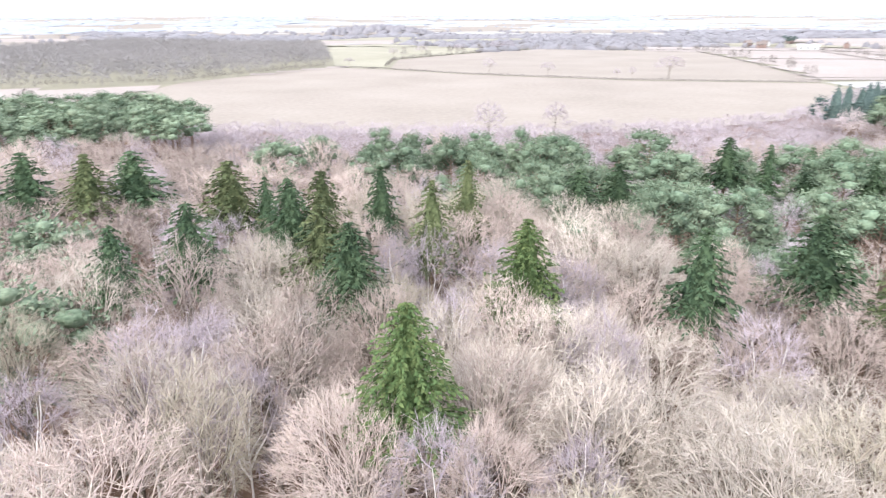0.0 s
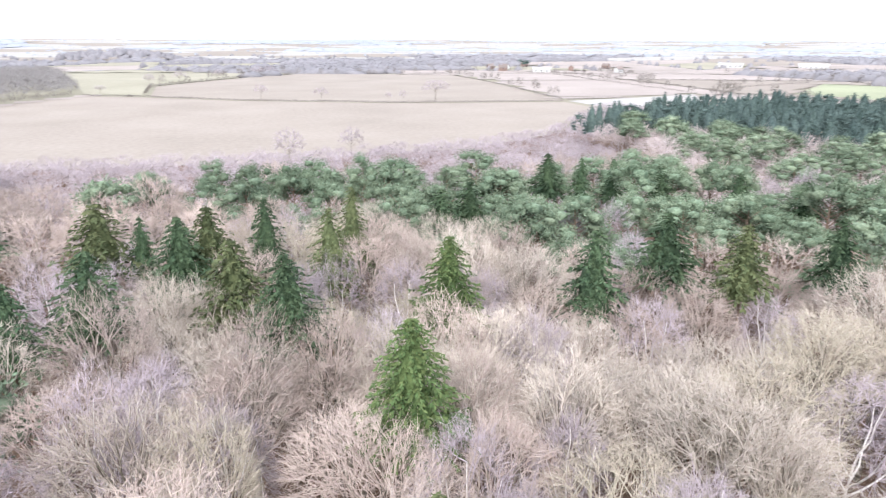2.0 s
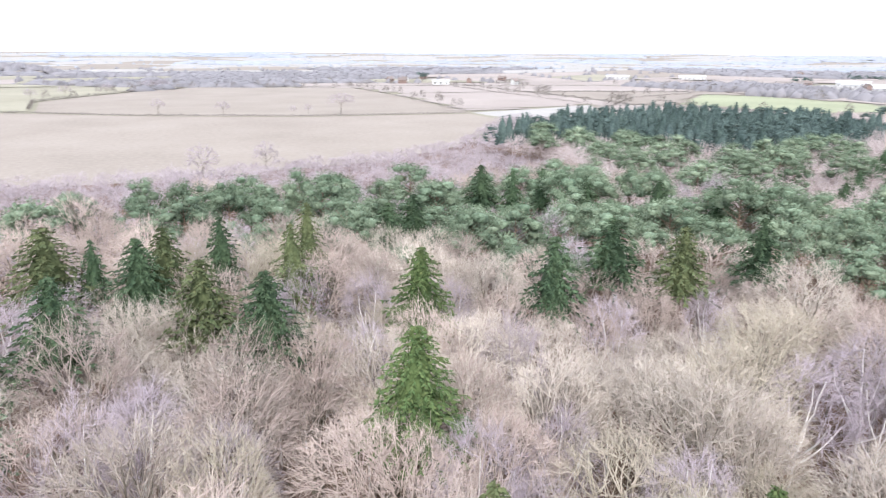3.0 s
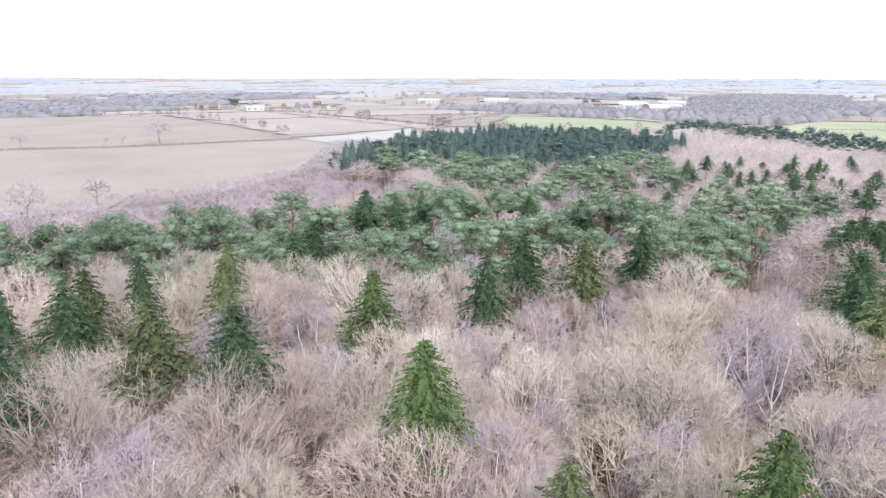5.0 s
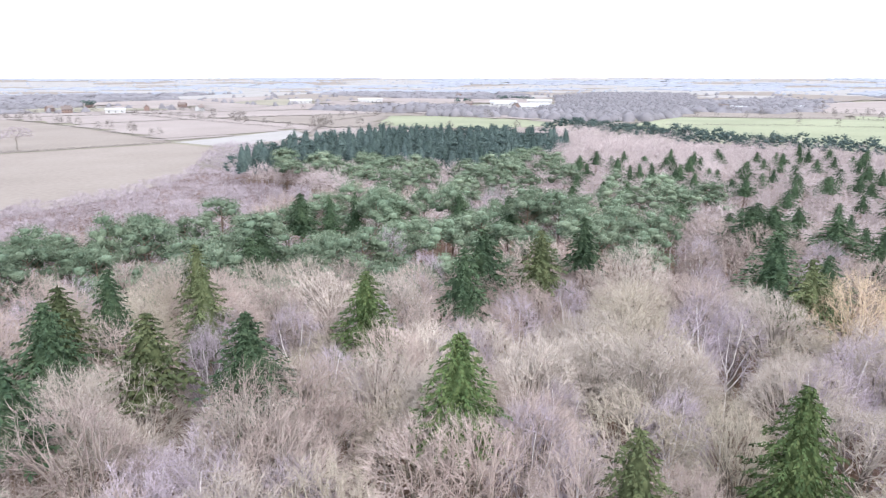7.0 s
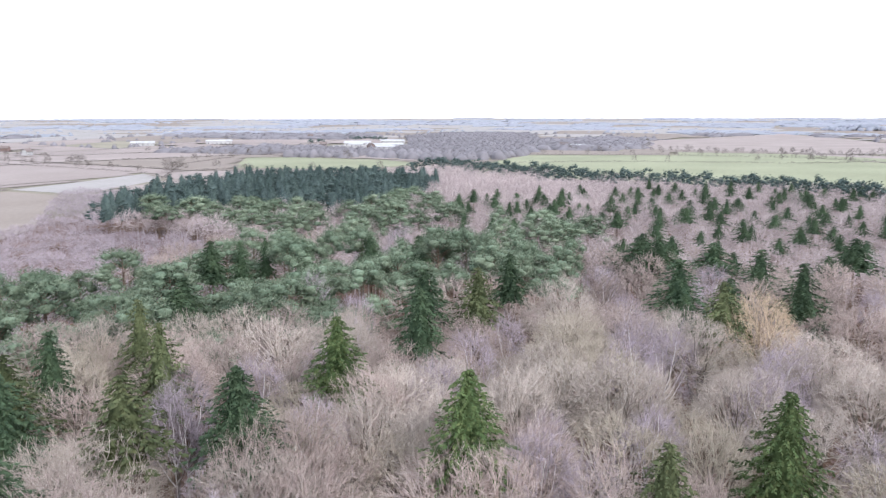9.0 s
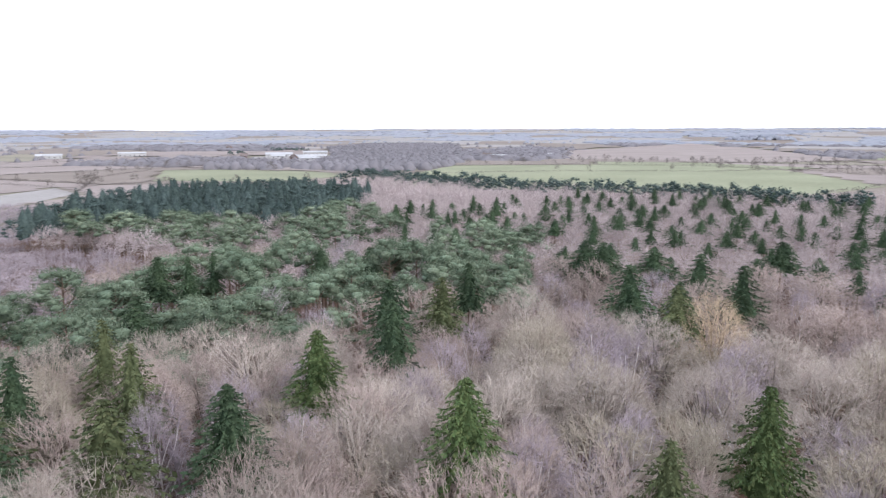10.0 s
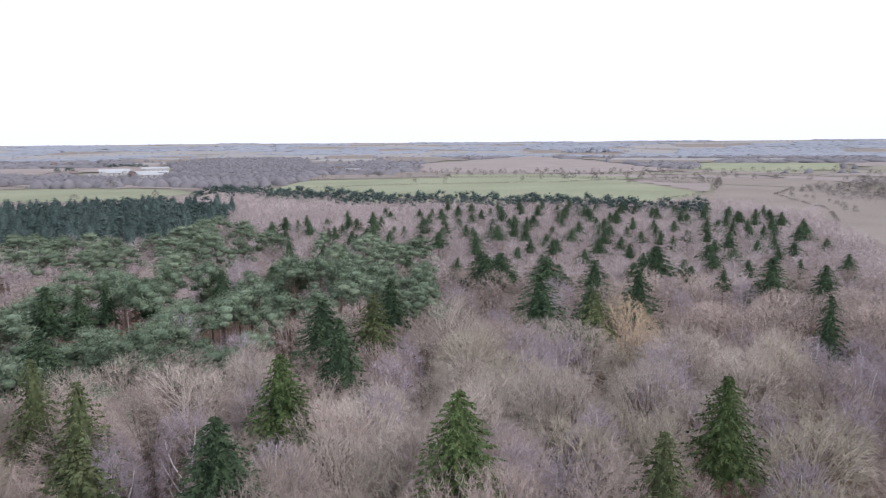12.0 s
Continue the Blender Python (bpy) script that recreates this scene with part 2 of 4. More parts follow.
def bare_tree(seed, height, radius, limbs, seconds, thirds, twigs, thick=1.0, deep=0.27, droop=0.0, low=-0.3, lump=0.2, limb=1.0, reach=0.56, bole=1.0, start=0.35):
    """A leafless tree: trunk, limbs, and a domed crown of branches and fanning twigs."""
    g = np.random.default_rng(seed)
    trunk, crown, arms = Tris(), Tris(), []
    size = height / 18
    lean = g.normal(0, 0.3, 3) * V3(1, 1, 0)
    centre = V3(0, 0, height * (1 - deep)) + lean
    axes = V3(radius, radius, height * deep)
    stem = bend(V3(0, 0, -0.3), V3(0, 0, height * 0.3), V3(0, 0, height * (1 - deep * 1.1)) + lean, 6)
    trunk.tube(stem, np.linspace(0.23, 0.1, 6) * size * bole, 6)
    lumps = [(unit(g.normal(0, 1, 3)), g.uniform(-lump, lump)) for _ in range(14)]
    swell = lambda d: 1 + sum(k * max(0, float(d @ c) - 0.55) * 2.2 for c, k in lumps)
    ends = []
    for i, d in enumerate(dome(limbs, low * 0.4, g, 0.3)):
        p = stem[2] + (stem[-1] - stem[2]) * (start + (0.97 - start) * (i + 0.5) / limbs)
        q = centre + d * axes * g.uniform(reach - 0.06, reach + 0.06)
        curve = bend(p, (p + q) / 2 + V3(0, 0, -0.12 * radius * d[2]) + d * V3(1, 1, 0) * 0.12 * radius + g.normal(0, 0.07, 3) * radius, q, 5)
        curve = [c + g.normal(0, 0.02, 3) * radius * (0 < k < 4) for k, c in enumerate(curve)]
        arm = Tris()
        arm.tube(curve, np.linspace(0.1, 0.035, 5) * limb * size, 4)
        arms.append(arm.arrays())
        ends.append((d, curve))
    nodes = []
    for d in dome(seconds, low * 0.8, g, 0.3):
        e, curve = max(ends, key=lambda x: float(x[0] @ d))
        p = curve[int(g.integers(2, 5))]
        q = centre + d * axes * swell(d) * g.uniform(0.7, 0.82)
        c2 = bend(p, (p + q) / 2 + g.normal(0, 0.05, 3) * radius, q, 4)
        crown.tube(c2, np.linspace(0.042, 0.02, 4) * thick * size, 3)
        nodes.append((d, c2))
    dirs = np.array([n[0] for n in nodes])
    for d in dome(thirds, low, g, 0.4):
        c2 = nodes[int(np.argmax(dirs @ (d + g.normal(0, 0.12, 3))))][1]
        p = c2[int(g.integers(2, 4))]
        tip = swell(d) * g.uniform(0.8, 1.04)
        q = centre + d * axes * tip + V3(0, 0, -droop * radius * 0.2)
        crown.spike(p, q, 0.02 * thick * size)
        out = unit((q - centre) / axes + V3(0, 0, 0.15 - droop))
        for m in range(twigs):
            p4 = p + (q - p) * g.uniform(0.5, 1)
            d4 = unit(out + g.normal(0, 0.6, 3))
            q4 = p4 + d4 * g.uniform(0.035, 0.075) * height
            crown.sliver(p4, q4, unit(np.cross(d4, g.normal(0, 1, 3))) * 0.0115 * thick)
    return trunk.arrays(), crown.arrays(), arms


def far_tree(seed, height, radius, count, width, low=0.55, lump=0.2, shell=0.45):
    """A leafless tree for woods that stay far off: a domed crown of coarse twigs on a short trunk."""
    g = np.random.default_rng(seed)
    t = Tris()
    t.spike(V3(0, 0, -0.3), V3(0, 0, height * 0.75), 0.012 * height)
    centre = V3(0, 0, height * low)
    axes = V3(radius, radius, height * (1 - low))
    lumps = [(unit(g.normal(0, 1, 3)), g.uniform(-lump, lump)) for _ in range(8)]
    for d in dome(count, -0.5, g, 0.5):
        k = 1 + sum(w * max(0, float(d @ c) - 0.5) * 2 for c, w in lumps)
        q = centre + d * axes * k * g.uniform(0.78, 1.05)
        p = centre + (q - centre) * g.uniform(shell, shell + 0.3) + g.normal(0, 0.14, 3) * radius
        t.sliver(p, q, unit(np.cross(q - p, g.normal(0, 1, 3))) * width)
    return t.arrays()


def spruce(seed, height, radius, bottom, layers, arms, sprays, size=1.0, ragged=0.15, sparse=0.0, shape=0.5):
    """A spruce: trunk, and whorls of drooping arms hung with narrow sprays."""
    g = np.random.default_rng(seed)
    trunk, crown = Tris(), Tris()
    trunk.tube([V3(0, 0, -0.3), V3(0, 0, height * 0.5), V3(0, 0, height - 0.15)], [0.26, 0.16, 0.02], 6)
    for k in range(5):
        crown.blade(V3(0, 0, height - 0.9), V3(0.12 * math.cos(k * 1.3), 0.12 * math.sin(k * 1.3), height + 0.1 - 0.1 * k), V3(0.06, 0.03, 0))
    rim = []
    for k in range(7):
        f = k / 6
        r = 0.42 * radius * f ** shape
        rim.append([V3(math.cos(a) * r * g.uniform(0.55, 1.3), math.sin(a) * r * g.uniform(0.55, 1.3), height - 0.5 - (height - bottom) * f - 0.2 * r + g.uniform(-0.15, 0.15)) for a in np.linspace(0, 2 * math.pi, 9)[:-1]])
    base = len(crown.v)
    crown.v += [p for ring in rim for p in ring]
    for k in range(6):
        for i in range(8):
            a, b = base + k * 8 + i, base + k * 8 + (i + 1) % 8
            crown.f += [(a, a + 8, b + 8), (a, b + 8, b)]
    for i in range(layers):
        u = ((i + 0.4) / layers) ** 1.2
        z = height - 0.2 - (height - bottom) * u
        reach = radius * (0.03 + 0.97 * u ** shape)
        n = max(6, int(arms * (0.6 + 0.4 * u)))
        for k in range(n):
            if g.uniform() < sparse:
                continue
            a = 2 * math.pi * (k + g.uniform(-0.35, 0.35)) / n + i * 1.3
            L = reach * g.uniform(1 - 1.5 * ragged, 1 + ragged)
            out, side = V3(math.cos(a), math.sin(a), 0), V3(-math.sin(a), math.cos(a), 0)
            zz = z + g.uniform(-0.45, 0.45) * min(1, 0.2 + u)
            rise = g.uniform(-0.15, 0.35)
            at = lambda s: out * L * s + V3(0, 0, zz + L * (rise * s - 0.8 * s * s + 0.4 * s ** 3))
            crown.spike(at(0.0), at(0.8), 0.035)
            m = max(5, int(sprays * (0.45 + 0.55 * u)))
            for j in range(m):
                s = 0.15 + 0.85 * (j + g.uniform(0, 1)) / m
                p = at(s)
                hand = 1 if j % 2 else -1
                ln = size * g.uniform(0.3, 0.65) * (0.55 + 0.45 * u)
                d = unit(out * g.uniform(0.35, 0.9) + side * hand * g.uniform(0.15, 0.85) + V3(0, 0, g.uniform(-0.8, 0.05)))
                crown.blade(p, p + d * ln, unit(np.cross(d, g.normal(0, 0.6, 3) + V3(0, 0, 1))) * ln * 0.25)
            crown.blade(at(0.85), at(1.05) + V3(0, 0, 0.05), side * 0.08 * size)
    return trunk.arrays(), crown.arrays()


def pine(seed, height, radius, limbs, tufts, size=1.0, deep=0.25):
    """A Scots pine: bare trunk, crooked limbs and domed cushions of needles."""
    g = np.random.default_rng(seed)
    trunk, crown, arms = Tris(), Tris(), []
    lean = V3(*g.normal(0, 0.5, 2), 0)
    stem = bend(V3(0, 0, -0.3), V3(0, 0, height * 0.5) + lean, V3(0, 0, height * 0.9) + lean * 0.6, 8)
    trunk.tube(stem, np.linspace(0.22, 0.06, 8), 6)
    centre = V3(0, 0, height * (1 - deep)) + lean * 0.6
    axes = V3(radius, radius, height * (deep - 0.03))
    cushions = [(centre + V3(0, 0, axes[2] * 0.72), radius * 0.36)]
    for i, d in enumerate(dome(limbs, -0.3, g, 0.5)):
        q = centre + d * axes * g.uniform(0.55, 0.95)
        k = 7 * min(0.97, 0.92 - 1.2 * deep + 1.25 * deep * (i + 0.5) / limbs)
        p = stem[int(k)] + (stem[min(7, int(k) + 1)] - stem[int(k)]) * (k - int(k))
        arm = Tris()
        arm.tube(bend(p, (p + q) / 2 - V3(0, 0, 0.3), q, 5), np.linspace(0.07, 0.025, 5), 3)
        arms.append(arm.arrays())
        cushions.append((q, radius * g.uniform(0.3, 0.48)))
    for c, r in cushions:
        core(crown, c, V3(r, r, r * 0.62) * 0.62, g, 6, 3, 0.3)
        for d in dome(tufts, -0.55, g, 0.4):
            p = c + d * V3(r, r, r * 0.78) * g.uniform(0.6, 1.16)
            across = unit(np.cross(d, g.normal(0, 1, 3)))
            e = unit(d * g.uniform(0.4, 1.1) + across * 0.7 + V3(0, 0, 0.2))
            ln = size * g.uniform(0.35, 0.62)
            crown.blade(p - e * ln * 0.3, p + e * ln * 0.7, unit(np.cross(d, e)) * ln * 0.22, 0.55)
    return trunk.arrays(), crown.arrays(), arms


def stout(arrays):
    """The limbs joined to the trunk, for trees that stay far off."""
    vs, fs, base = [], [], 0
    for v, f in [arrays[0]] + arrays[2]:
        vs.append(v)
        fs.append(f + base)
        base += len(v)
    return (np.concatenate(vs), np.concatenate(fs)), arrays[1]


def tree_thing(name, arrays, mats, label, category, group):
    ob = new(name)
    part("trunk", arrays[0], mats[0], ob)
    part("crown", arrays[1], mats[1], ob)
    for arm in arrays[2] if len(arrays) > 2 else ():
        part("limb", arm, mats[0], ob)
    return tagged(ob, label=label, category=category, group=group)


class Stand:
    """A kind of tree: its first plants are built, the rest copied."""

    def __init__(self, name, variants, mats, label, category, group):
        self.name, self.variants, self.mats = name, variants, mats
        self.tags = (label, category, group)
        self.first, self.count = {}, 0

    def plant(self, x, y, z, w, h, turn, which=None):
        i = (self.count if which is None else which) % len(self.variants)
        self.count += 1
        m = Matrix.LocRotScale((x, y, z), Euler((0, 0, turn)), (w, w, h))
        if i in self.first:
            ob = copy_thing(self.first[i], m)
            ob.matrix_basis = m
        else:
            ob = tree_thing(self.name, self.variants[i], self.mats, *self.tags)
            ob.matrix_basis = m
            self.first[i] = ob
        return ob


# ---------------------------------------------------------------- plan
def smooth(a, b, t):
    t = min(1, max(0, (t - a) / (b - a)))
    return t * t * (3 - 2 * t)


def land(x, y):
    """Height of the ground: a wooded plateau, lower farmland, low hills at the horizon."""
    r = math.hypot(x - 20, y - 40)
    far = smooth(500, 1200, r)
    return -10 * far + 36 * smooth(2600, 4750, r) + far * 2.0 * math.sin(x / 410 + 1) * math.cos(y / 530)


def inside(p, poly):
    x, y = p
    hit = False
    for (x1, y1), (x2, y2) in zip(poly, poly[1:] + poly[:1]):
        if (y1 > y) != (y2 > y) and x < (x2 - x1) * (y - y1) / (y2 - y1) + x1:
            hit = not hit
    return hit


def scatter(poly, gap, seed, taken=(), shy=None, without=()):
    """Points in a plan polygon, at least gap apart, keeping shy metres from those taken."""
    g = random.Random(seed)
    xs, ys = [p[0] for p in poly], [p[1] for p in poly]
    cells, out = {}, []
    shy = gap if shy is None else shy
    reach = max(gap, shy)
    key = lambda p: (int(p[0] // reach), int(p[1] // reach))
    for p in taken:
        cells.setdefault(key(p), []).append((p[0], p[1], shy))
    tries = int((max(xs) - min(xs)) * (max(ys) - min(ys)) / (gap * gap) * 7)
    for _ in range(tries):
        p = (g.uniform(min(xs), max(xs)), g.uniform(min(ys), max(ys)))
        if not inside(p, poly) or any(inside(p, w) for w in without):
            continue
        i, j = key(p)
        if all((p[0] - a) ** 2 + (p[1] - b) ** 2 >= d * d for u in (-1, 0, 1) for v in (-1, 0, 1) for a, b, d in cells.get((i + u, j + v), ())):
            cells.setdefault((i, j), []).append((p[0], p[1], gap))
            out.append(p)
    return out


NEAR_WOOD = [(-85, 118), (-80, 60), (-45, 32), (-30, 12), (-12, -2), (20, -22), (60, -48), (95, -55), (92, 20), (84, 60), (66, 112)]
PINE_BELT = [(-24, 112), (-10, 98), (7, 84), (16, 67), (26, 63), (40, 59), (54, 51), (57, 40), (73, 40), (80, 58), (72, 85), (62, 106), (40, 105), (28, 110), (5, 114)]
SCRUB = [(-150, 125), (-85, 119), (-20, 119), (30, 116), (66, 112), (104, 150), (112, 198), (108, 206), (137, 227), (180, 247), (212, 300), (207, 342), (165, 298), (125, 253), (80, 228), (0, 220), (-85, 230), (-150, 255), (-210, 220)]
YOUNG_WOOD = [(66, 112), (84, 60), (92, 20), (95, -55), (160, -75), (250, -95), (300, -85), (288, 0), (298, 90), (345, 180), (300, 205), (262, 150), (200, 137), (152, 136), (146, 171), (114, 200), (104, 150)]
PLANTATION = [(108, 203), (122, 200), (144, 172), (152, 137), (200, 138), (258, 152), (272, 208), (238, 243), (178, 243), (137, 224)]
LEFT_WOOD = [(-620, 500), (-340, 470), (-230, 380), (-150, 400), (-86, 536), (-130, 800), (-180, 1060), (-560, 1300)]
MIDDLE_WOOD = [(600, 238), (548, 282), (600, 390), (700, 420), (870, 470), (1020, 550), (1500, 800), (1900, 850), (1900, 620), (1300, 400), (1000, 345), (915, 306), (712, 256)]
SHED_COPSE = [(575, 400), (565, 470), (600, 495), (755, 562), (715, 435)]
FAR_BAND = [(2256, -509), (3075, -699), (3038, -1344), (2114, -935)]
LEFT_PINES = [(-118, 150), (-85, 142), (-56, 150), (-58, 172), (-88, 196), (-125, 182)]
WEST_WOOD = [(-85, 118), (-150, 125), (-210, 60), (-140, -20), (-45, 32), (-80, 60)]
SOUTH_WOOD = [(-12, -2), (-45, 32), (-140, -20), (-60, -110), (90, -130), (95, -55), (60, -48), (20, -22)]

# ---------------------------------------------------------------- ground and fields
rings = [0, 15, 30, 50, 75, 100, 130, 170, 220, 280, 350, 430] + list(np.linspace(500, 1300, 22)) + list(np.geomspace(1360, 4950, 36))
t_ground = Tris()
t_ground.v.append((20, 40, 0))
SECT = 144
for r in rings[1:]:
    for k in range(SECT):
        a = 2 * math.pi * k / SECT
        x, y = 20 + r * math.cos(a), 40 + r * math.sin(a)
        t_ground.v.append((x, y, land(x, y)))
for k in range(SECT):
    t_ground.f.append((0, 1 + k, 1 + (k + 1) % SECT))
for i in range(len(rings) - 2):
    for k in range(SECT):
        a, b = 1 + i * SECT + k, 1 + i * SECT + (k + 1) % SECT
        t_ground.f += [(a, a + SECT, b + SECT), (a, b + SECT, b)]
gv, gf = t_ground.arrays()
ground = new("ground", mesh_of("ground", gv, gf, LITTER))
tagged(ground, "brown leaf litter and bare winter earth under the trees", "ground", kind="structure")


def field(poly, mat, label, lift=0.12):
    """A field laid over the land, its edge a real step."""
    bm = bmesh.new()
    bm.faces.new([bm.verts.new((x, y, 0)) for x, y in poly])
    xs, ys = [p[0] for p in poly], [p[1] for p in poly]
    for lo, hi, normal in ((min(xs), max(xs), (1, 0, 0)), (min(ys), max(ys), (0, 1, 0))):
        c = lo + 40
        while c < hi:
            bmesh.ops.bisect_plane(bm, geom=bm.verts[:] + bm.edges[:] + bm.faces[:], plane_co=tuple(c * n for n in normal), plane_no=normal)
            c += 40
    bmesh.ops.triangulate(bm, faces=bm.faces[:])
    for v in bm.verts:
        r = math.hypot(v.co.x, v.co.y)
        v.co.z = land(v.co.x, v.co.y) + lift + 0.8 * smooth(500, 1000, r)
    bm.normal_update()
    me = bpy.data.meshes.new("field")
    bm.to_mesh(me)
    bm.free()
    me.materials.append(mat)
    if sum(p.normal.z for p in me.polygons) < 0:
        me.flip_normals()
    return tagged(new("field", me), label, "field", kind="structure")


FIELDS = [
    ([(-152, 262), (-85, 236), (0, 224), (80, 231), (125, 255), (165, 300), (205, 340), (208, 391), (106, 413), (15, 460), (-40, 504), (-78, 526), (-148, 410)], STUBBLE, "pale beige stubble field beside the birch scrub"),
    ([(-36, 509), (16, 465), (107, 418), (213, 397), (276, 780), (122, 886), (54, 785), (-36, 617)], STUBBLE, "pale beige field behind a low hedge"),
    ([(-80, 546), (-42, 523), (-43, 620), (46, 790), (114, 892), (0, 1000), (-172, 1060), (-125, 800)], PASTURE, "yellow-green pasture beside the grey wood"),
    ([(214, 345), (250, 352), (300, 372), (330, 420), (262, 404), (214, 398)], PALE, "sandy bare field beyond the dark conifers"),
    ([(420, 225), (395, 60), (410, -60), (490, -118), (700, -84), (760, -30), (770, 100), (700, 245)], GREEN, "bright winter-green field beyond the wood"),
    ([(712, 252), (775, 105), (900, 120), (915, 300)], STUBBLE, "pale beige strip of field with a barn"),
    ([(775, 95), (765, -30), (705, -90), (760, -130), (900, -20), (900, 110)], GREEN, "green field divided by a thin hedge"),
    ([(420, 305), (495, 280), (540, 320), (560, 455), (538, 500), (402, 400)], GREEN, "pale green meadow beyond the dark conifers"),
    ([(757, 562), (1032, 712), (1085, 660), (1010, 560), (870, 480), (720, 430)], PALE, "pale yard and bare ground round the sheds"),
    ([(1042, 170), (1516, 232), (2193, -37), (1782, -167), (1148, -260), (938, -78)], PLOUGH, "wide brown ploughed field with hedgerow trees"),
    ([(1140, -275), (1521, -374), (1440, -636), (1133, -501), (1036, -340)], GREEN, "green field before the long far wood"),
    ([(305, -90), (420, -70), (488, -122), (600, -160), (520, -260), (330, -240), (215, -110)], STUBBLE, "rough pale beige grassland at the edge of the wood"),
    ([(610, -160), (700, -95), (755, -135), (760, -280), (640, -290), (535, -262)], STUBBLE, "beige stubble field with hedges round it"),
]
for poly, mat, label in FIELDS:
    field(poly, mat, label)
BLOCKED = [f[0] for f in FIELDS] + [LEFT_WOOD, YOUNG_WOOD, PLANTATION, SCRUB, MIDDLE_WOOD, SHED_COPSE]
HEART = [(-90, 130), (-90, 20), (0, -60), (110, -70), (110, 130)]
BLOCKED.append(HEART)
# sheds: x, y, turn, length, depth, eaves, ridge; houses: x, y, turn
BARNS = [(1040, 668, 121, 46, 20, 5, 8), (990, 640, 118, 22, 14, 4, 6), (1071, 280, 104, 24, 12, 4.5, 6.5), (1200, 221, 100, 20, 10, 4, 6), (989, 937, 133, 46, 18, 6, 8), (889, 1022, 138, 40, 16, 5, 7.5), (1120, 640, 120, 44, 18, 6, 8.5), (1000, 590, 121, 60, 16, 4, 6), (930, 560, 119, 40, 14, 4, 6), (880, 522, 121, 30, 12, 4, 5.5), (458, 904, 150, 24, 12, 4.5, 6.5)]
HOUSES = [(454, 1075, 20), (474, 1062, 110), (435, 985, 150), (545, 975, 60), (562, 871, 15), (652, 1047, 120), (569, 1185, 40), (1010, 600, 30), (965, 690, 120), (1390, 1010, 80), (1365, 960, 20), (1085, 305, 100), (900, 560, 60)]
for b in BARNS + HOUSES:
    e = 16 if len(b) == 3 else b[3] * 0.7
    BLOCKED.append([(b[0] - e, b[1] - e), (b[0] + e, b[1] - e), (b[0] + e, b[1] + e), (b[0] - e, b[1] + e)])


# open country out to the horizon: a patchwork of fields, hedges and small woods
rg = random.Random(11)
grid = {}
CELL = 210
for i in range(-16, 25):
    for j in range(-16, 25):
        grid[i, j] = (i * CELL + 0.35 * CELL * math.sin(j * 1.7 + i * 0.4) + rg.uniform(-35, 35), j * CELL * 0.95 + 0.3 * CELL * math.sin(i * 1.3) + rg.uniform(-35, 35))
patch = {m: Tris() for m in ("s", "p", "g", "m", "l")}
hedge_places, far_places = [], []
for i in range(-16, 24):
    for j in range(-16, 24):
        c4 = [np.array(grid[i + a, j + b]) for a, b in ((0, 0), (1, 0), (1, 1), (0, 1))]
        mid = sum(c4) / 4
        r = math.hypot(mid[0] - 20, mid[1] - 40)
        way = math.degrees(math.atan2(mid[1] - 40, mid[0] - 20))
        if r > 4650 or r < 200 or not -75 < way < 165:
            continue
        wood = noise.noise((mid[0] / 600, mid[1] / 600, 3.0)) > 0.08 and r > 620
        if wood:
            n = 8 if r < 1500 else 4
            for a in range(n):
                for b in range(n):
                    s, t = (a + rg.random()) / n, (b + rg.random()) / n
                    p = (c4[0] * (1 - s) + c4[1] * s) * (1 - t) + (c4[3] * (1 - s) + c4[2] * s) * t
                    if r < 2400 and any(inside(tuple(p), w) for w in BLOCKED):
                        continue
                    k = CELL / n / 13
                    far_places.append((p[0], p[1], land(*p) - 0.5, 1.25 * k, rg.uniform(0.75, 1.1), rg.uniform(0, 6)))
        else:
            # past 1600 m mostly the pale colour, painted in place of haze
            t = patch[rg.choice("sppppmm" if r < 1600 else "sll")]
            base, N = len(t.v), 14 if r < 1000 else 5
            for a in range(N + 1):
                for b in range(N + 1):
                    s, u = a / N, b / N
                    p = (c4[0] * (1 - s) + c4[1] * s) * (1 - u) + (c4[3] * (1 - s) + c4[2] * s) * u
                    p = mid + (p - mid) * 0.985
                    t.v.append((p[0], p[1], land(*p) + 0.3 + 1.2 * smooth(500, 1500, r)))
            for a in range(N):
                for b in range(N):
                    q = base + a * (N + 1) + b
                    if r < 2400 and any(inside(t.v[q][:2], w) or inside(t.v[q + N + 2][:2], w) for w in BLOCKED):
                        continue
                    t.f += [(q, q + N + 1, q + N + 2), (q, q + N + 2, q + 1)]
        for p, q in ((c4[0], c4[1]), (c4[0], c4[3])):
            if rg.random() < 0.22:
                continue
            L = np.linalg.norm(q - p)
            step = 7 if r < 1100 else 18 if r < 2200 else 48
            for k in range(int(L / step)):
                s = p + (q - p) * (k + rg.uniform(-0.3, 0.3)) * step / L
                if any(inside(tuple(s), b) for b in BLOCKED):
                    continue
                tree = rg.random() < (0.1 if r < 1100 else 0.25 if r < 2200 else 0.45)
                h = rg.uniform(0.6, 1.1) if tree else rg.uniform(0.12, 0.24)
                w = rg.uniform(0.7, 1.2) if tree else step / 10
                (hedge_places if r < 1100 else far_places).append((s[0], s[1], land(*s) - 0.3, w, h, rg.uniform(0, 6)))
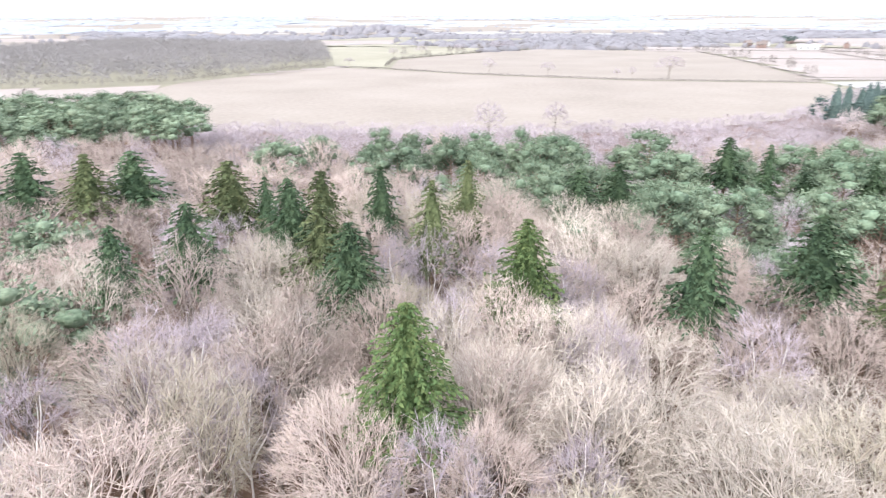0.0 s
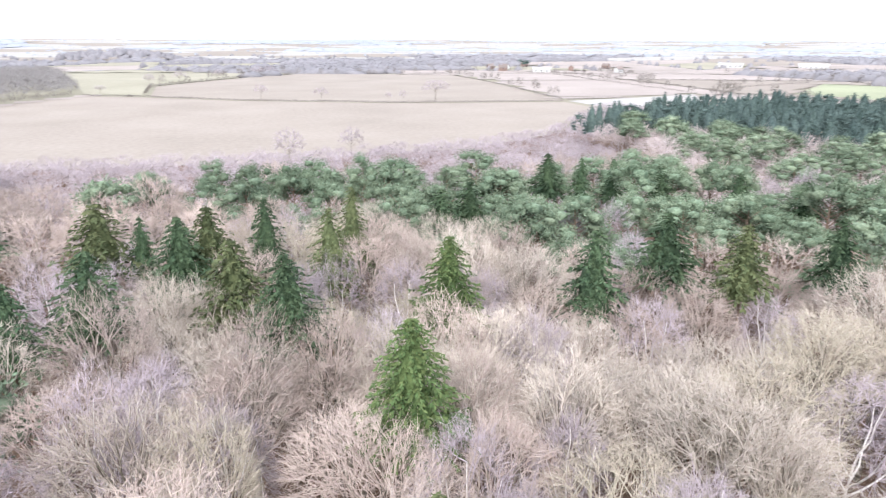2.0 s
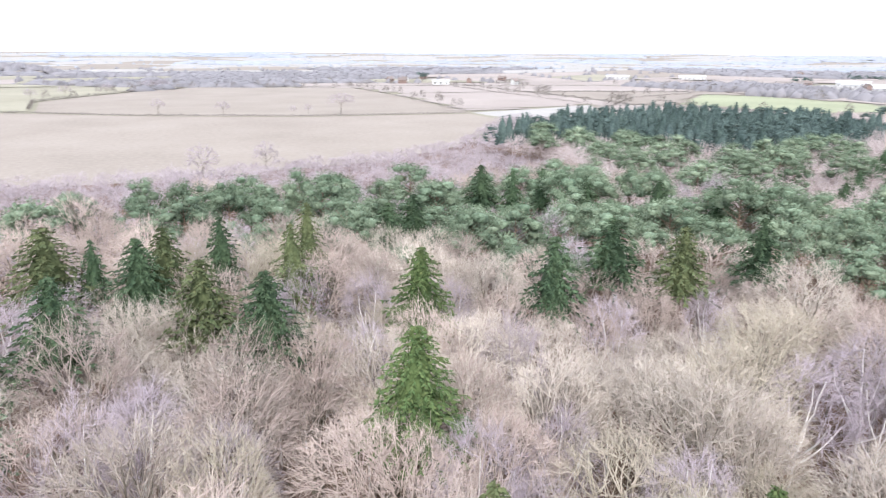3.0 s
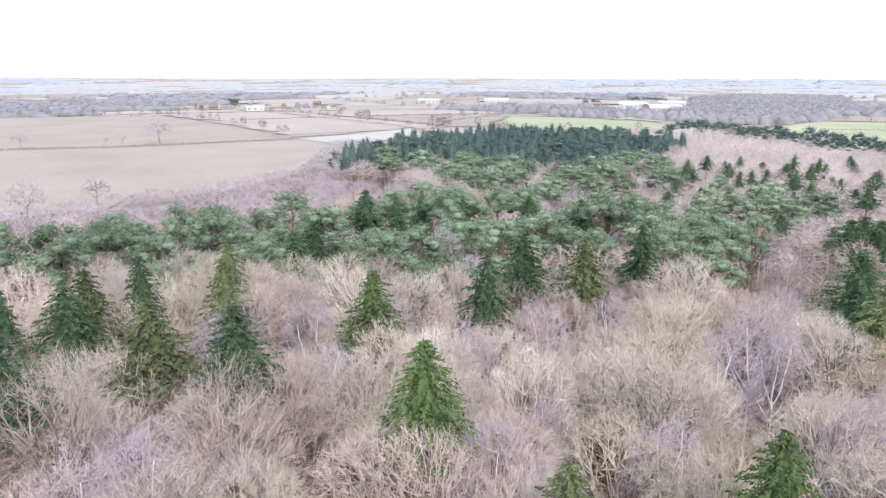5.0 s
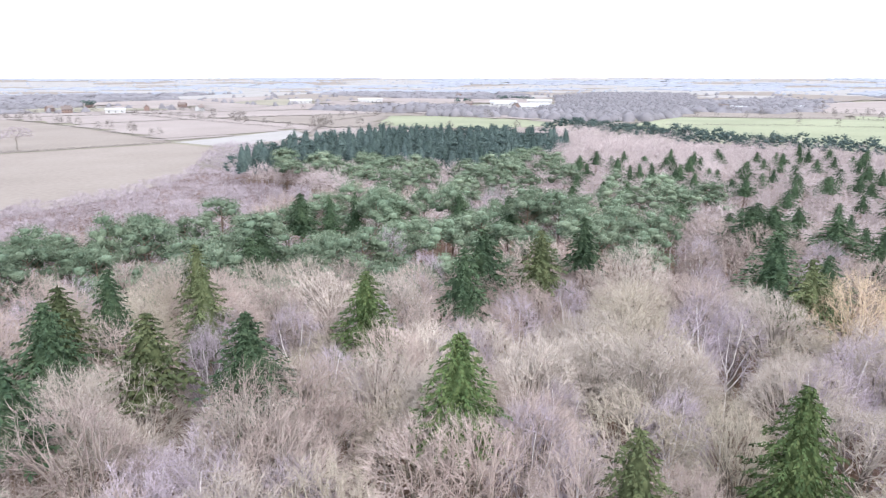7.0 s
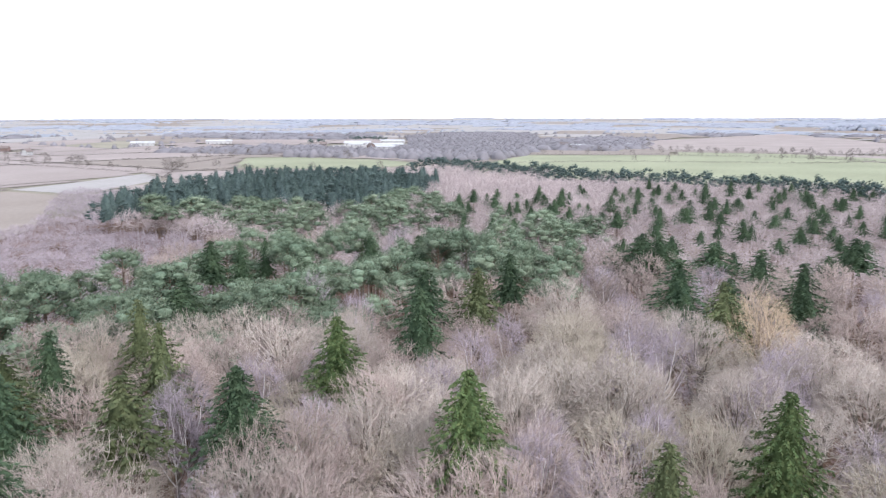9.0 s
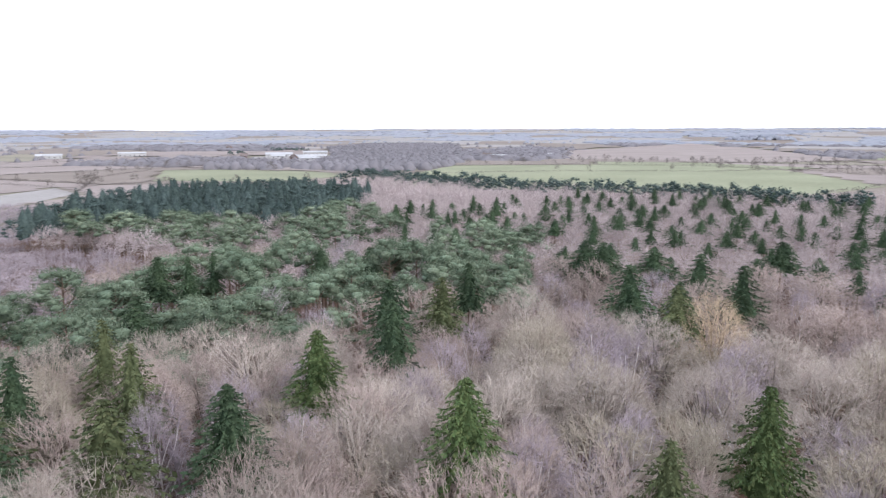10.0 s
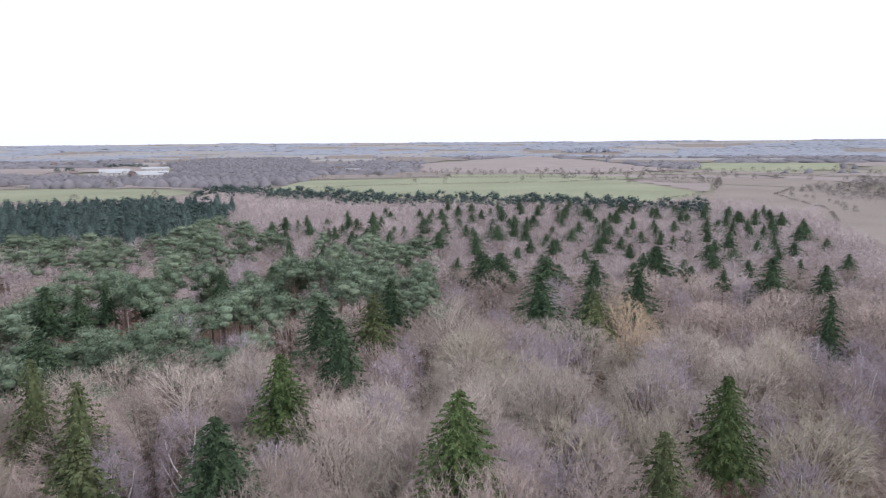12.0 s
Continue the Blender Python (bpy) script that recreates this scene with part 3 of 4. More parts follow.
# two wooded knolls on the skyline
for kx, ky, rx, ry in ((2650, -285, 60, 110), (-150, 1750, 130, 70)):
    for _ in range(110):
        a, d = rg.uniform(0, 6.28), math.sqrt(rg.random())
        x, y = kx + rx * d * math.cos(a), ky + ry * d * math.sin(a)
        far_places.append((x, y, land(x, y) + 14 * (1 - d * d), 1.5, rg.uniform(1.1, 1.5), a))
for poly, gap, seed in ((MIDDLE_WOOD, 13, 51), (SHED_COPSE, 11, 52), (FAR_BAND, 42, 53)):
    for x, y in scatter(poly, gap, seed):
        far_places.append((x, y, land(x, y) - 0.5, gap / 10 * rg.uniform(0.8, 1.2), rg.uniform(0.75, 1.15), rg.uniform(0, 6)))
for k, mat, label in (("s", STUBBLE, "beige stubble fields in open country"), ("p", PLOUGH, "bare brown ploughed fields in open country"), ("g", GREEN, "winter-green fields in open country"), ("m", PASTURE, "pale pasture in open country"), ("l", PALE, "far fields in open country, paled with haze colour")):
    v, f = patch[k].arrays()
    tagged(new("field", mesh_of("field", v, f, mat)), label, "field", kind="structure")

mid_far = [far_tree(100 + s, 11, 5.0, 80, 0.2, low=0.5) for s in range(6)]


def mound(seed, height, radius, n=7):
    """A lumpy tree crown seen from a kilometre or more away."""
    g = np.random.default_rng(seed)
    t = Tris()
    tiers = (0.0, 0.3, 0.68)
    for k, f in enumerate(tiers):
        for i in range(n):
            a = 2 * math.pi * (i + 0.5 * k) / n
            r = radius * math.cos(f * 1.45) * g.uniform(0.75, 1.15)
            t.v.append(V3(r * math.cos(a), r * math.sin(a), height * (0.05 + 0.95 * f * g.uniform(0.85, 1.1))))
    t.v.append(V3(g.normal(0, 0.4), g.normal(0, 0.4), height))
    for k in range(2):
        for i in range(n):
            a, b = k * n + i, k * n + (i + 1) % n
            t.f += [(a, b, a + n), (b, b + n, a + n)]
    for i in range(n):
        t.f.append((2 * n + i, 2 * n + (i + 1) % n, 3 * n))
    return t.arrays()


def clump(a, b):
    return np.concatenate((a[0], b[0])), np.concatenate((a[1], b[1] + len(a[0])))


fuzzy_far = [clump(mound(140 + s, 9.0, 6.0, 8), far_tree(130 + s, 11, 6.2, 40, 0.2, low=0.45, shell=0.5, lump=0.35)) for s in range(6)]
coarse_far = [mound(120 + s, 7.5, 7.0, 6) for s in range(8)]
joined("hedgerow", mid_far, hedge_places, TWIG_DARK, "grey leafless hedges and hedgerow trees between fields", "hedgerow")
# the tier past 2 km takes the stronger haze colour
for low, high, mat, label in ((0, 2000, WOODS_FAR, "leafless woods and hedges in open country, coloured haze-grey"), (2000, 9000, WOODS_HAZE, "woods towards the horizon, coloured blue-grey as through haze")):
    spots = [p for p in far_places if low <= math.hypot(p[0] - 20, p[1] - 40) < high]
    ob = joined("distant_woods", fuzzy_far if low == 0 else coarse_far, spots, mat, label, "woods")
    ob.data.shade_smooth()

# the hedges round the nearer fields
rows = []
rh = random.Random(5)


def hedge(points, step=1.6, h=0.14, gap=0.03):
    for (x1, y1), (x2, y2) in zip(points, points[1:]):
        L = math.hypot(x2 - x1, y2 - y1)
        for k in range(int(L / step)):
            if rh.random() < gap:
                continue
            s = k * step / L
            x, y = x1 + (x2 - x1) * s + rh.uniform(-0.5, 0.5), y1 + (y2 - y1) * s + rh.uniform(-0.5, 0.5)
            rows.append((x, y, land(x, y) - 0.1, rh.uniform(0.22, 0.34), h * rh.uniform(0.75, 1.3), rh.uniform(0, 6)))


hedge([(-78, 529), (-40, 507), (15, 463), (106, 416), (211, 394)])
hedge([(-40, 525), (-40, 618), (50, 788), (118, 888)], 3.5, 0.3)
hedge([(119, 890), (277, 783)], 3.5)
hedge([(277, 783), (216, 405)], 3.0)
hedge([(-340, 462), (-232, 378), (-150, 406), (-84, 532)], 3.0, 0.42)
hedge([(262, 405), (214, 400)], 2.0, 0.13)
hedge([(770, 100), (768, -30), (702, -88)], 4, 0.25)


def hedge_trees(points, step, tall=0.85):
    for (x1, y1), (x2, y2) in zip(points, points[1:]):
        L = math.hypot(x2 - x1, y2 - y1)
        d = rh.uniform(0, step)
        while d < L:
            x, y = x1 + (x2 - x1) * d / L + rh.uniform(-2, 2), y1 + (y2 - y1) * d / L + rh.uniform(-2, 2)
            rows.append((x, y, land(x, y) - 0.2, rh.uniform(0.6, 1.0) * tall, rh.uniform(0.75, 1.2) * tall, rh.uniform(0, 6)))
            d += step * rh.uniform(0.3, 1.7)


hedge_trees([(700, 246), (772, 105), (768, -30), (702, -88), (600, -160)], 22)
hedge_trees([(915, 300), (905, 110), (900, -20), (760, -132), (640, -290)], 20)
hedge([(540, 208), (594, 125), (635, -20), (700, -86)], 3, 0.2)
hedge_trees([(594, 125), (635, -20), (700, -86)], 45, 0.8)
hedge_trees([(1042, 172), (938, -76), (1148, -262)], 26)
hedge_trees([(1148, -264), (1040, -335), (1130, -500)], 30)
hedge([(1042, 172), (938, -76), (1148, -262), (1040, -335), (1130, -500)], 5, 0.3)
hedge_trees([(1516, 234), (1300, 200), (1042, 172)], 30)
hedge_trees([(488, -122), (600, -160), (700, -90)], 24)
hedge_trees([(330, -150), (400, -170), (470, -165), (520, -215)], 14, 0.5)
hedge([(300, -128), (360, -150), (470, -160), (540, -200)], 4, 0.2, 0.2)
hedge_trees([(560, -90), (640, -60), (720, 20)], 40, 0.7)
hedge_trees([(216, 408), (246, 590), (276, 780), (122, 888)], 28)
hedge_trees([(-38, 600), (50, 788), (118, 888)], 30, 1.0)
hedge_trees([(300, 372), (420, 470), (545, 520), (700, 560)], 26)
hedge_trees([(330, 420), (360, 600), (420, 800)], 30)
hedge([(300, 372), (420, 470), (545, 520)], 4, 0.2)
hedge([(330, 420), (360, 600), (420, 800)], 4, 0.2)
hedge([(490, -120), (420, -68), (308, -88)], 3, 0.22, 0.3)
hedge([(600, -160), (700, -90)], 4, 0.3)
hedge([(705, 250), (772, 105)], 4, 0.25)
joined("hedge", mid_far, rows, TWIG_DARK, "low brown leafless hedge along the field edge", "hedge")

# ---------------------------------------------------------------- woods kept as stuff
scrub_kinds = [far_tree(s, 9, 3.2, 230, 0.045, low=0.55, shell=0.45, lump=0.4) for s in range(8)]
young_kinds = [far_tree(20 + s, 12, 3.6, 270, 0.05, low=0.62, shell=0.45, lump=0.35) for s in range(8)]
wood_kinds = [far_tree(40 + s, 12, 6.0, 150, 0.12, low=0.5) for s in range(6)]
rs = random.Random(3)
pts = scatter(SCRUB, 4.0, 21, without=[LEFT_PINES])
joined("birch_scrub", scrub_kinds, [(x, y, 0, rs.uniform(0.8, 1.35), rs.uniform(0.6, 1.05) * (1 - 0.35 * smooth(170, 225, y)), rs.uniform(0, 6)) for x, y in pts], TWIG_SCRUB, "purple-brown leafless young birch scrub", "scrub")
pts = scatter(YOUNG_WOOD, 4.8, 22)
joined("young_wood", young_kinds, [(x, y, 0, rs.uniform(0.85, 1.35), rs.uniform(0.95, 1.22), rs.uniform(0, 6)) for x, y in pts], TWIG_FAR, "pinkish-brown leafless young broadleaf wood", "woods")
pts = scatter(LEFT_WOOD, 10, 23)
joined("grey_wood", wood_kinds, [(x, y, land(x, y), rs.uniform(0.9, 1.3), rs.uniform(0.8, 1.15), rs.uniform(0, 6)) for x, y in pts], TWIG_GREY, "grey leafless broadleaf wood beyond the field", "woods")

CORNER = [(318, -236), (360, -200), (470, -175), (560, -262), (640, -300), (600, -420), (420, -400), (330, -300)]
pts = scatter(CORNER, 11, 26)
joined("shrubby_corner", wood_kinds, [(x, y, land(x, y), rs.uniform(0.5, 1.1), rs.uniform(0.35, 0.85), rs.uniform(0, 6)) for x, y in pts], TWIG_DARK, "dark leafless thorn scrub beside the rough grass", "scrub")

plant_kinds = [spruce(60 + s, 17, 3.9, 8.5, 9, 9, 6, 1.35, ragged=0.3, shape=0.46)[1] if s % 3 else pine(60 + s, 16.5, 3.0, 13, 18, 1.3, 0.4)[1] for s in range(6)]
pts = scatter(PLANTATION, 4.3, 24)
joined("conifer_plantation", plant_kinds, [(x, y, 0, rs.uniform(0.85, 1.35), rs.uniform(0.84, 1.06), rs.uniform(0, 6)) for x, y in pts], PLANTED, "dense block of dark blue-green planted conifers", "conifers")
BELT_FAR = [(345, 215), (330, 178), (282, 92), (272, 5), (240, -48), (262, -58), (296, 0), (306, 85), (372, 190)]
pine_far = [pine(70 + s, 14, 3.4, 6, 13, 1.6)[1] for s in range(5)]
pts = scatter(BELT_FAR, 5.0, 25)
joined("pine_shelter_belt", pine_far, [(x, y, 0, rs.uniform(0.9, 1.3), rs.uniform(0.9, 1.2), rs.uniform(0, 6)) for x, y in pts], PLANTED, "dark green shelter belt of pines along the wood's far edge", "conifers")

clumps = [(cx + rs.gauss(0, 9), cy + rs.gauss(0, 9)) for cx, cy in ((1042, 761), (1222, 774), (1230, 735), (563, 1172)) for _ in range(9)]
joined("conifer_clump", pine_far, [(x, y, land(x, y) - 6.0, rs.uniform(1.2, 1.7), rs.uniform(1.0, 1.4), rs.uniform(0, 6)) for x, y in clumps], PLANTED, "dark blue-green conifer clumps among far woods", "conifers")

# ---------------------------------------------------------------- single trees: conifers
near_spruce = [spruce(1, 23, 3.7, 16.4, 17, 19, 30, 0.85, ragged=0.12, shape=0.6), spruce(2, 23, 3.6, 16.2, 17, 19, 30, 0.85, ragged=0.17, shape=0.64), spruce(3, 23, 3.9, 15.8, 17, 18, 30, 0.9, ragged=0.22, shape=0.62)]
thin_spruce = [spruce(4, 22, 3.5, 14.5, 18, 14, 26, 0.9, ragged=0.2, sparse=0.1, shape=0.62)]
mid_spruce = [spruce(5 + s, 22, 3.45, 15.8, 12, 17, 20, 1.1, ragged=0.18, shape=0.64) for s in range(5)]
small_spruce = [spruce(15 + s, 16, 3.1, 12.0, 8, 13, 12, 1.2, ragged=0.22, shape=0.6) for s in range(5)]
deep_spruce = [spruce(25 + s, 22, 4.3, 11.5, 18, 18, 20, 1.1, ragged=0.16, shape=0.66) for s in range(2)]
S_NEAR = Stand("spruce_tree", near_spruce, (PINE_BARK, SPRUCE), "tall green Norway spruce standing among leafless oaks", "spruce tree", "spruces in the wood")
S_DARK = Stand("spruce_tree", near_spruce[1:], (PINE_BARK, SPRUCE_DARK), "dark green Norway spruce standing among leafless trees", "spruce tree", "spruces in the wood")
S_THIN = Stand("spruce_tree", thin_spruce, (DEAD, SPRUCE_OLIVE), "thin olive-green spruce with sparse drooping branches", "spruce tree", "spruces in the wood")
S_MID = Stand("spruce_tree", mid_spruce, (PINE_BARK, SPRUCE_DARK), "dark green spruce rising over the leafless canopy", "spruce tree", "spruces in the wood")
S_DEEP = Stand("spruce_tree", deep_spruce, (PINE_BARK, SPRUCE_DARK), "broad dark spruce clothed far down its trunk", "spruce tree", "spruces in the wood")
S_OLIVE = Stand("spruce_tree", mid_spruce, (PINE_BARK, SPRUCE_OLIVE), "yellowish-green spruce rising over the leafless canopy", "spruce tree", "spruces in the wood")
S_SMALL = Stand("young_conifer", small_spruce, (PINE_BARK, SPRUCE_DARK), "small dark green conifer among young leafless trees", "conifer", "young conifers in the wood")

ri = random.Random(8)
taken = []


def put(stand, x, y, top, w=1.0, built=23.0, which=None):
    taken.append((x, y))
    stand.plant(x, y, 0, w, top / built, ri.uniform(0, 6), which)


put(S_NEAR, -1.65, 33.1, 23.2, 1.0, which=0)
put(S_NEAR, 3.5, 13.0, 23.0, 0.86, which=2)
put(S_NEAR, 6.4, 48.8, 23.0, 1.0, which=1)
put(S_DARK, -6.6, 49.0, 22.7, 1.08)
put(S_DARK, -14.2, 64.0, 22.6, 1.0)
put(S_THIN, -4.75, 19.4, 21.9, 1.0, 22)
put(S_THIN, -0.8, 62.4, 22.7, 0.95, 22)
put(S_THIN, 2.8, 68.6, 23.3, 0.85, 22)
for x, y, top, w in ((18.6, 46.7, 23.0, 0.95), (29.2, 51.3, 22.5, 1.25), (45.0, 45.9, 22.0, 0.95), (-47, 78, 22.5, 1.3), (-36.7, 82.5, 21.8, 1.5), (-17.7, 69.4, 21.6, 0.6), (-6, 69.5, 22.6, 0.75),
                     (-26.0, 53.0, 21.4, 0.95), (-20.9, 55.9, 22.4, 1.15), (49, 18, 20.2, 1.0), (82, 34, 19.2, 1.5), (85, 31, 19.2, 1.4), (97, -1, 19.0, 1.4), (88, 22, 18.0, 1.5), (92, 35, 18.2, 1.4),
                     (15.5, 76.5, 20.6, 1.2), (21, 81, 20.4, 1.1), (38.1, 92, 21.6, 1.05), (43, 90.5, 20.8, 0.65), (48, 89.5, 20.6, 0.6), (54.4, 86.4, 19.4, 0.85), (61, 77, 19.8, 0.9), (66, 70, 19.6, 0.9)):
    put(S_MID, x, y, top, w, 22)
for x, y, top, w in ((55.6, 24.8, 20.9, 1.5), (62, 9, 20.4, 1.2), (78.5, -17.4, 19.8, 1.3), (74, -24.6, 19.2, 1.15), (45.3, -12.9, 20.2, 0.75), (74, 14.4, 19.8, 1.25)):
    put(S_DEEP, x, y, top, w, 22)
for x, y, top, w in ((-40, 78, 22.3, 1.2), (-21.5, 70, 23.1, 1.35), (-11.6, 67, 22.7, 1.1), (-10.0, 56.6, 22.1, 1.15), (33.9, 46.2, 22.2, 1.05), (40.4, 18.4, 21.6, 1.05)):
    put(S_OLIVE, x, y, top, w, 22)

# pines
near_pine = [pine(30 + s, 20, 3.5, 17, 170, 0.62, (0.2, 0.27, 0.23, 0.3, 0.22, 0.26)[s]) for s in range(6)]
far_pine = [stout(pine(40 + s, 20, 4.2, 17, 80, 0.95, (0.3, 0.36, 0.27, 0.33)[s])) for s in range(4)]
P_NEAR = Stand("pine_tree", near_pine, (PINE_BARK, PINE), "Scots pine with rounded blue-green needle cushions", "pine tree", "pines in the belt")
P_FAR = Stand("pine_tree", far_pine, (PINE_BARK, PINE), "Scots pine with rounded needle cushions beyond the oaks", "pine tree", "pines beyond the belt")
pine_spots = scatter(PINE_BELT, 5.4, 31, taken, 3.8)
for x, y in pine_spots:
    put(P_NEAR, x, y, ri.uniform(15.2, 21.6), ri.uniform(0.75, 1.25), 20)
for x, y, top in ((-38, 64, 20), (-30, 47, 19.5), (-24, 103, 20.5), (105, 139, 17), (138, 95, 17), (112, 100, 17.5), (110, 122, 17), (120, 150, 16), (133, 140, 16), (97, 120, 17), (128, 118, 16.5), (100, 105, 17), (112, 70, 17.5), (107, 62, 17.5), (133, 67, 17), (125, 53, 17.5), (113, 55, 17.5), (138, 80, 16.5), (120, 60, 17), (86, 72, 18.5), (90, 60, 18), (122, 172, 16.5), (131, 160, 16.5), (141, 150, 16), (118, 186, 15.5), (150, 128, 16.5), (163, 128, 16.5), (174, 130, 16.5), (127, 149, 16.5), (115, 160, 16), (145, 118, 16.5), (158, 112, 16.5), (186, 130, 16), (176, 118, 15.5)):
    put(P_FAR, x, y, top, ri.uniform(1.0, 1.3), 20)
OPEN_PINES = [(92, 108), (112, 96), (150, 98), (178, 118), (150, 134), (143, 168), (122, 197), (110, 190), (106, 150)]
for x, y in scatter(OPEN_PINES, 12.0, 35, taken, 8.0):
    put(P_FAR, x, y, ri.uniform(14.5, 17.5), ri.uniform(0.8, 1.25), 20)
for x, y in scatter(LEFT_PINES, 5.5, 33):
    put(P_FAR, x, y, ri.uniform(16.5, 19.5), ri.uniform(1.0, 1.3), 20)

# conifers scattered through the young wood
YOUNG_CONIFERS = [(88, 62), (90, -40), (150, -62), (235, -75), (262, -20), (250, 60), (190, 110), (140, 100)]
for x, y in scatter(YOUNG_CONIFERS, 8.0, 34, taken, 6.0):
    if rs.random() < 0.8:
        put(S_SMALL, x, y, ri.uniform(13.0, 15.9), ri.uniform(0.75, 1.3), 16)

# ---------------------------------------------------------------- single trees: leafless
near_oak = [bare_tree(200 + s, 18, 4.0, 12, 66, 400, 8, thick=1.2, limb=1.15, lump=0.32, low=-0.15) for s in range(6)]
near_birch = [bare_tree(220 + s, 17, 3.0, 7, 40, 330, 9, thick=0.95, deep=0.32, droop=0.2, low=-0.4, limb=0.8, reach=0.84, bole=0.55, start=0.6) for s in range(4)]
mid_oak = [bare_tree(240 + s, 18, 4.0, 8, 30, 200, 7, thick=2.0, lump=0.32, low=-0.15) for s in range(5)]
OAK = Stand("oak_tree", near_oak, (BARK, TWIG), "leafless oak with a rounded grey-brown twig crown", "oak tree", "leafless oaks in the wood")
OAK_PALE = Stand("oak_tree", near_oak, (BARK, TWIG_PALE), "leafless oak with pale lichen-grey twigs", "oak tree", "leafless oaks in the wood")
OAK_OLIVE = Stand("oak_tree", near_oak[2:], (BARK, TWIG_OLIVE), "leafless oak with olive-brown mossy twigs", "oak tree", "leafless oaks in the wood")
OAK_MID = Stand("oak_tree", mid_oak, (BARK, TWIG), "leafless oak with a dense grey-brown twig crown", "oak tree", "leafless oaks in the wood")
BIRCH = Stand("birch_tree", near_birch, (BIRCH_BARK, TWIG_BIRCH), "leafless silver birch with white trunk and purple twigs", "birch tree", "birches in the wood")
LARCH_TREE = Stand("larch_tree", near_oak[:1], (DEAD, LARCH), "leafless larch with a fuzzy orange-brown crown", "larch tree", "larches in the wood")

put(LARCH_TREE, 40.0, 14.4, 19.4, 1.15, 18)
for x, y in ((-1, 60), (-12, 38), (-20, 42), (33, 76), (37, 73), (1, 48), (22, 42), (7, 30), (-24, 63), (-7, 84), (11, 52), (8.5, 49), (12, 6), (1, 8), (0, 29), (35, 64), (11, 41), (16, -2), (26, 13), (51, 31), (5, 57), (-16, 46), (26, 27), (10, 22)):
    put(BIRCH, x, y, ri.uniform(16.8, 18.6), ri.uniform(0.9, 1.15), 17)
for x, y in ((8, 44), (14, 74), (-17, 38), (-10, 44), (15, 31), (3, 38), (-27, 50), (-16, 58), (19, 70), (-12, 56), (12, 34), (22, 33), (31, 8), (12, 46), (0, 43), (41, 37), (19, 16), (15, 26), (13, 60), (32, 0)):
    put(OAK_PALE, x, y, ri.uniform(17.3, 19.3), ri.uniform(0.95, 1.25), 18)
for x, y, top in ((-3.8, 29.6, 18.4), (1.9, 29.4, 18.6), (2.4, 35.2, 18.8), (-9.8, 46.2, 18.4), (-4.4, 45.4, 18.6), (5.0, 44.9, 18.8)):
    put(OAK, x, y, top, 0.85, 18)
spots = scatter(NEAR_WOOD, 5.5, 41, taken, 2.8, [PINE_BELT])
spots.sort(key=lambda p: math.hypot(p[0] + 2, p[1] - 36))
for n, (x, y) in enumerate(spots):
    top = ri.uniform(15.6, 19.4) - 2.6 * smooth(24, 50, x) * smooth(62, 40, y) if y < 62 else ri.uniform(16.4, 18.8)
    w = ri.uniform(0.75, 1.3)
    pick = ri.random()
    if pick < 0.19:
        put(BIRCH, x, y, top, w, 17)
    elif n < 105:
        if 6 < x < 34 and y < 36 and pick < 0.6:
            pick = 0.95
        put(OAK if pick < 0.66 else OAK_PALE if pick < 0.86 else OAK_OLIVE, x, y, top, w, 18)
    else:
        put(OAK_MID, x, y, top, w, 18)
pts = scatter(WEST_WOOD, 5.5, 43, taken) + scatter(SOUTH_WOOD, 5.5, 44, taken)
near_kinds = [far_tree(90 + s, 17, 4.3, 260, 0.035, low=0.62, shell=0.4, lump=0.3) for s in range(5)]
joined("young_wood", near_kinds, [(x, y, 0, rs.uniform(0.8, 1.2), rs.uniform(0.9, 1.08), rs.uniform(0, 6)) for x, y in pts], TWIG_FAR, "leafless brown broadleaf wood", "woods")
# brushwood under the oaks
brush = [far_tree(80 + s, 6, 2.2, 90, 0.03, low=0.35) for s in range(5)]
pts = scatter(NEAR_WOOD, 4.2, 45)
joined("undergrowth", brush, [(x, y, 0, rs.uniform(0.8, 1.4), rs.uniform(0.6, 1.3), rs.uniform(0, 6)) for x, y in pts], BRUSH, "brown leafless undergrowth beneath the oaks", "undergrowth")

# trees in the fields and hedges
field_oak = [bare_tree(260 + s, 11, 5.0, 7, 28, 130, 6, thick=4.0, deep=0.4) for s in range(3)]
FIELD_OAK = Stand("field_oak", field_oak, (BARK, TWIG_SCRUB), "leafless round-crowned oak standing in a field hedge", "oak tree", "oaks in the hedges")
for x, y, top, w in ((136, 428, 13, 1.75), (31, 462, 10.5, 0.95), (66, 444, 9, 0.95), (112, 420, 7.5, 0.5), (104, 424, 6.5, 0.5), (-42, 636, 10, 1), (-18, 672, 11, 1.2), (17, 730, 11, 1.1), (-70, 548, 6, 0.8), (14, 205, 13, 1.0), (36, 222, 11, 0.9), (60, 800, 12, 1.6), (75, 815, 12, 1.6), (190, 240, 10, 0.9), (160, 262, 10, 1.0)):
    FIELD_OAK.plant(x, y, land(x, y), w, top / 11, ri.uniform(0, 6))


# ---------------------------------------------------------------- buildings in the distance
def box(bm, x0, y0, z0, x1, y1, z1):
    v = [bm.verts.new(c) for c in ((x0, y0, z0), (x1, y0, z0), (x1, y1, z0), (x0, y1, z0), (x0, y0, z1), (x1, y0, z1), (x1, y1, z1), (x0, y1, z1))]
    for f in ((0, 3, 2, 1), (4, 5, 6, 7), (0, 1, 5, 4), (1, 2, 6, 5), (2, 3, 7, 6), (3, 0, 4, 7)):
        bm.faces.new([v[i] for i in f])


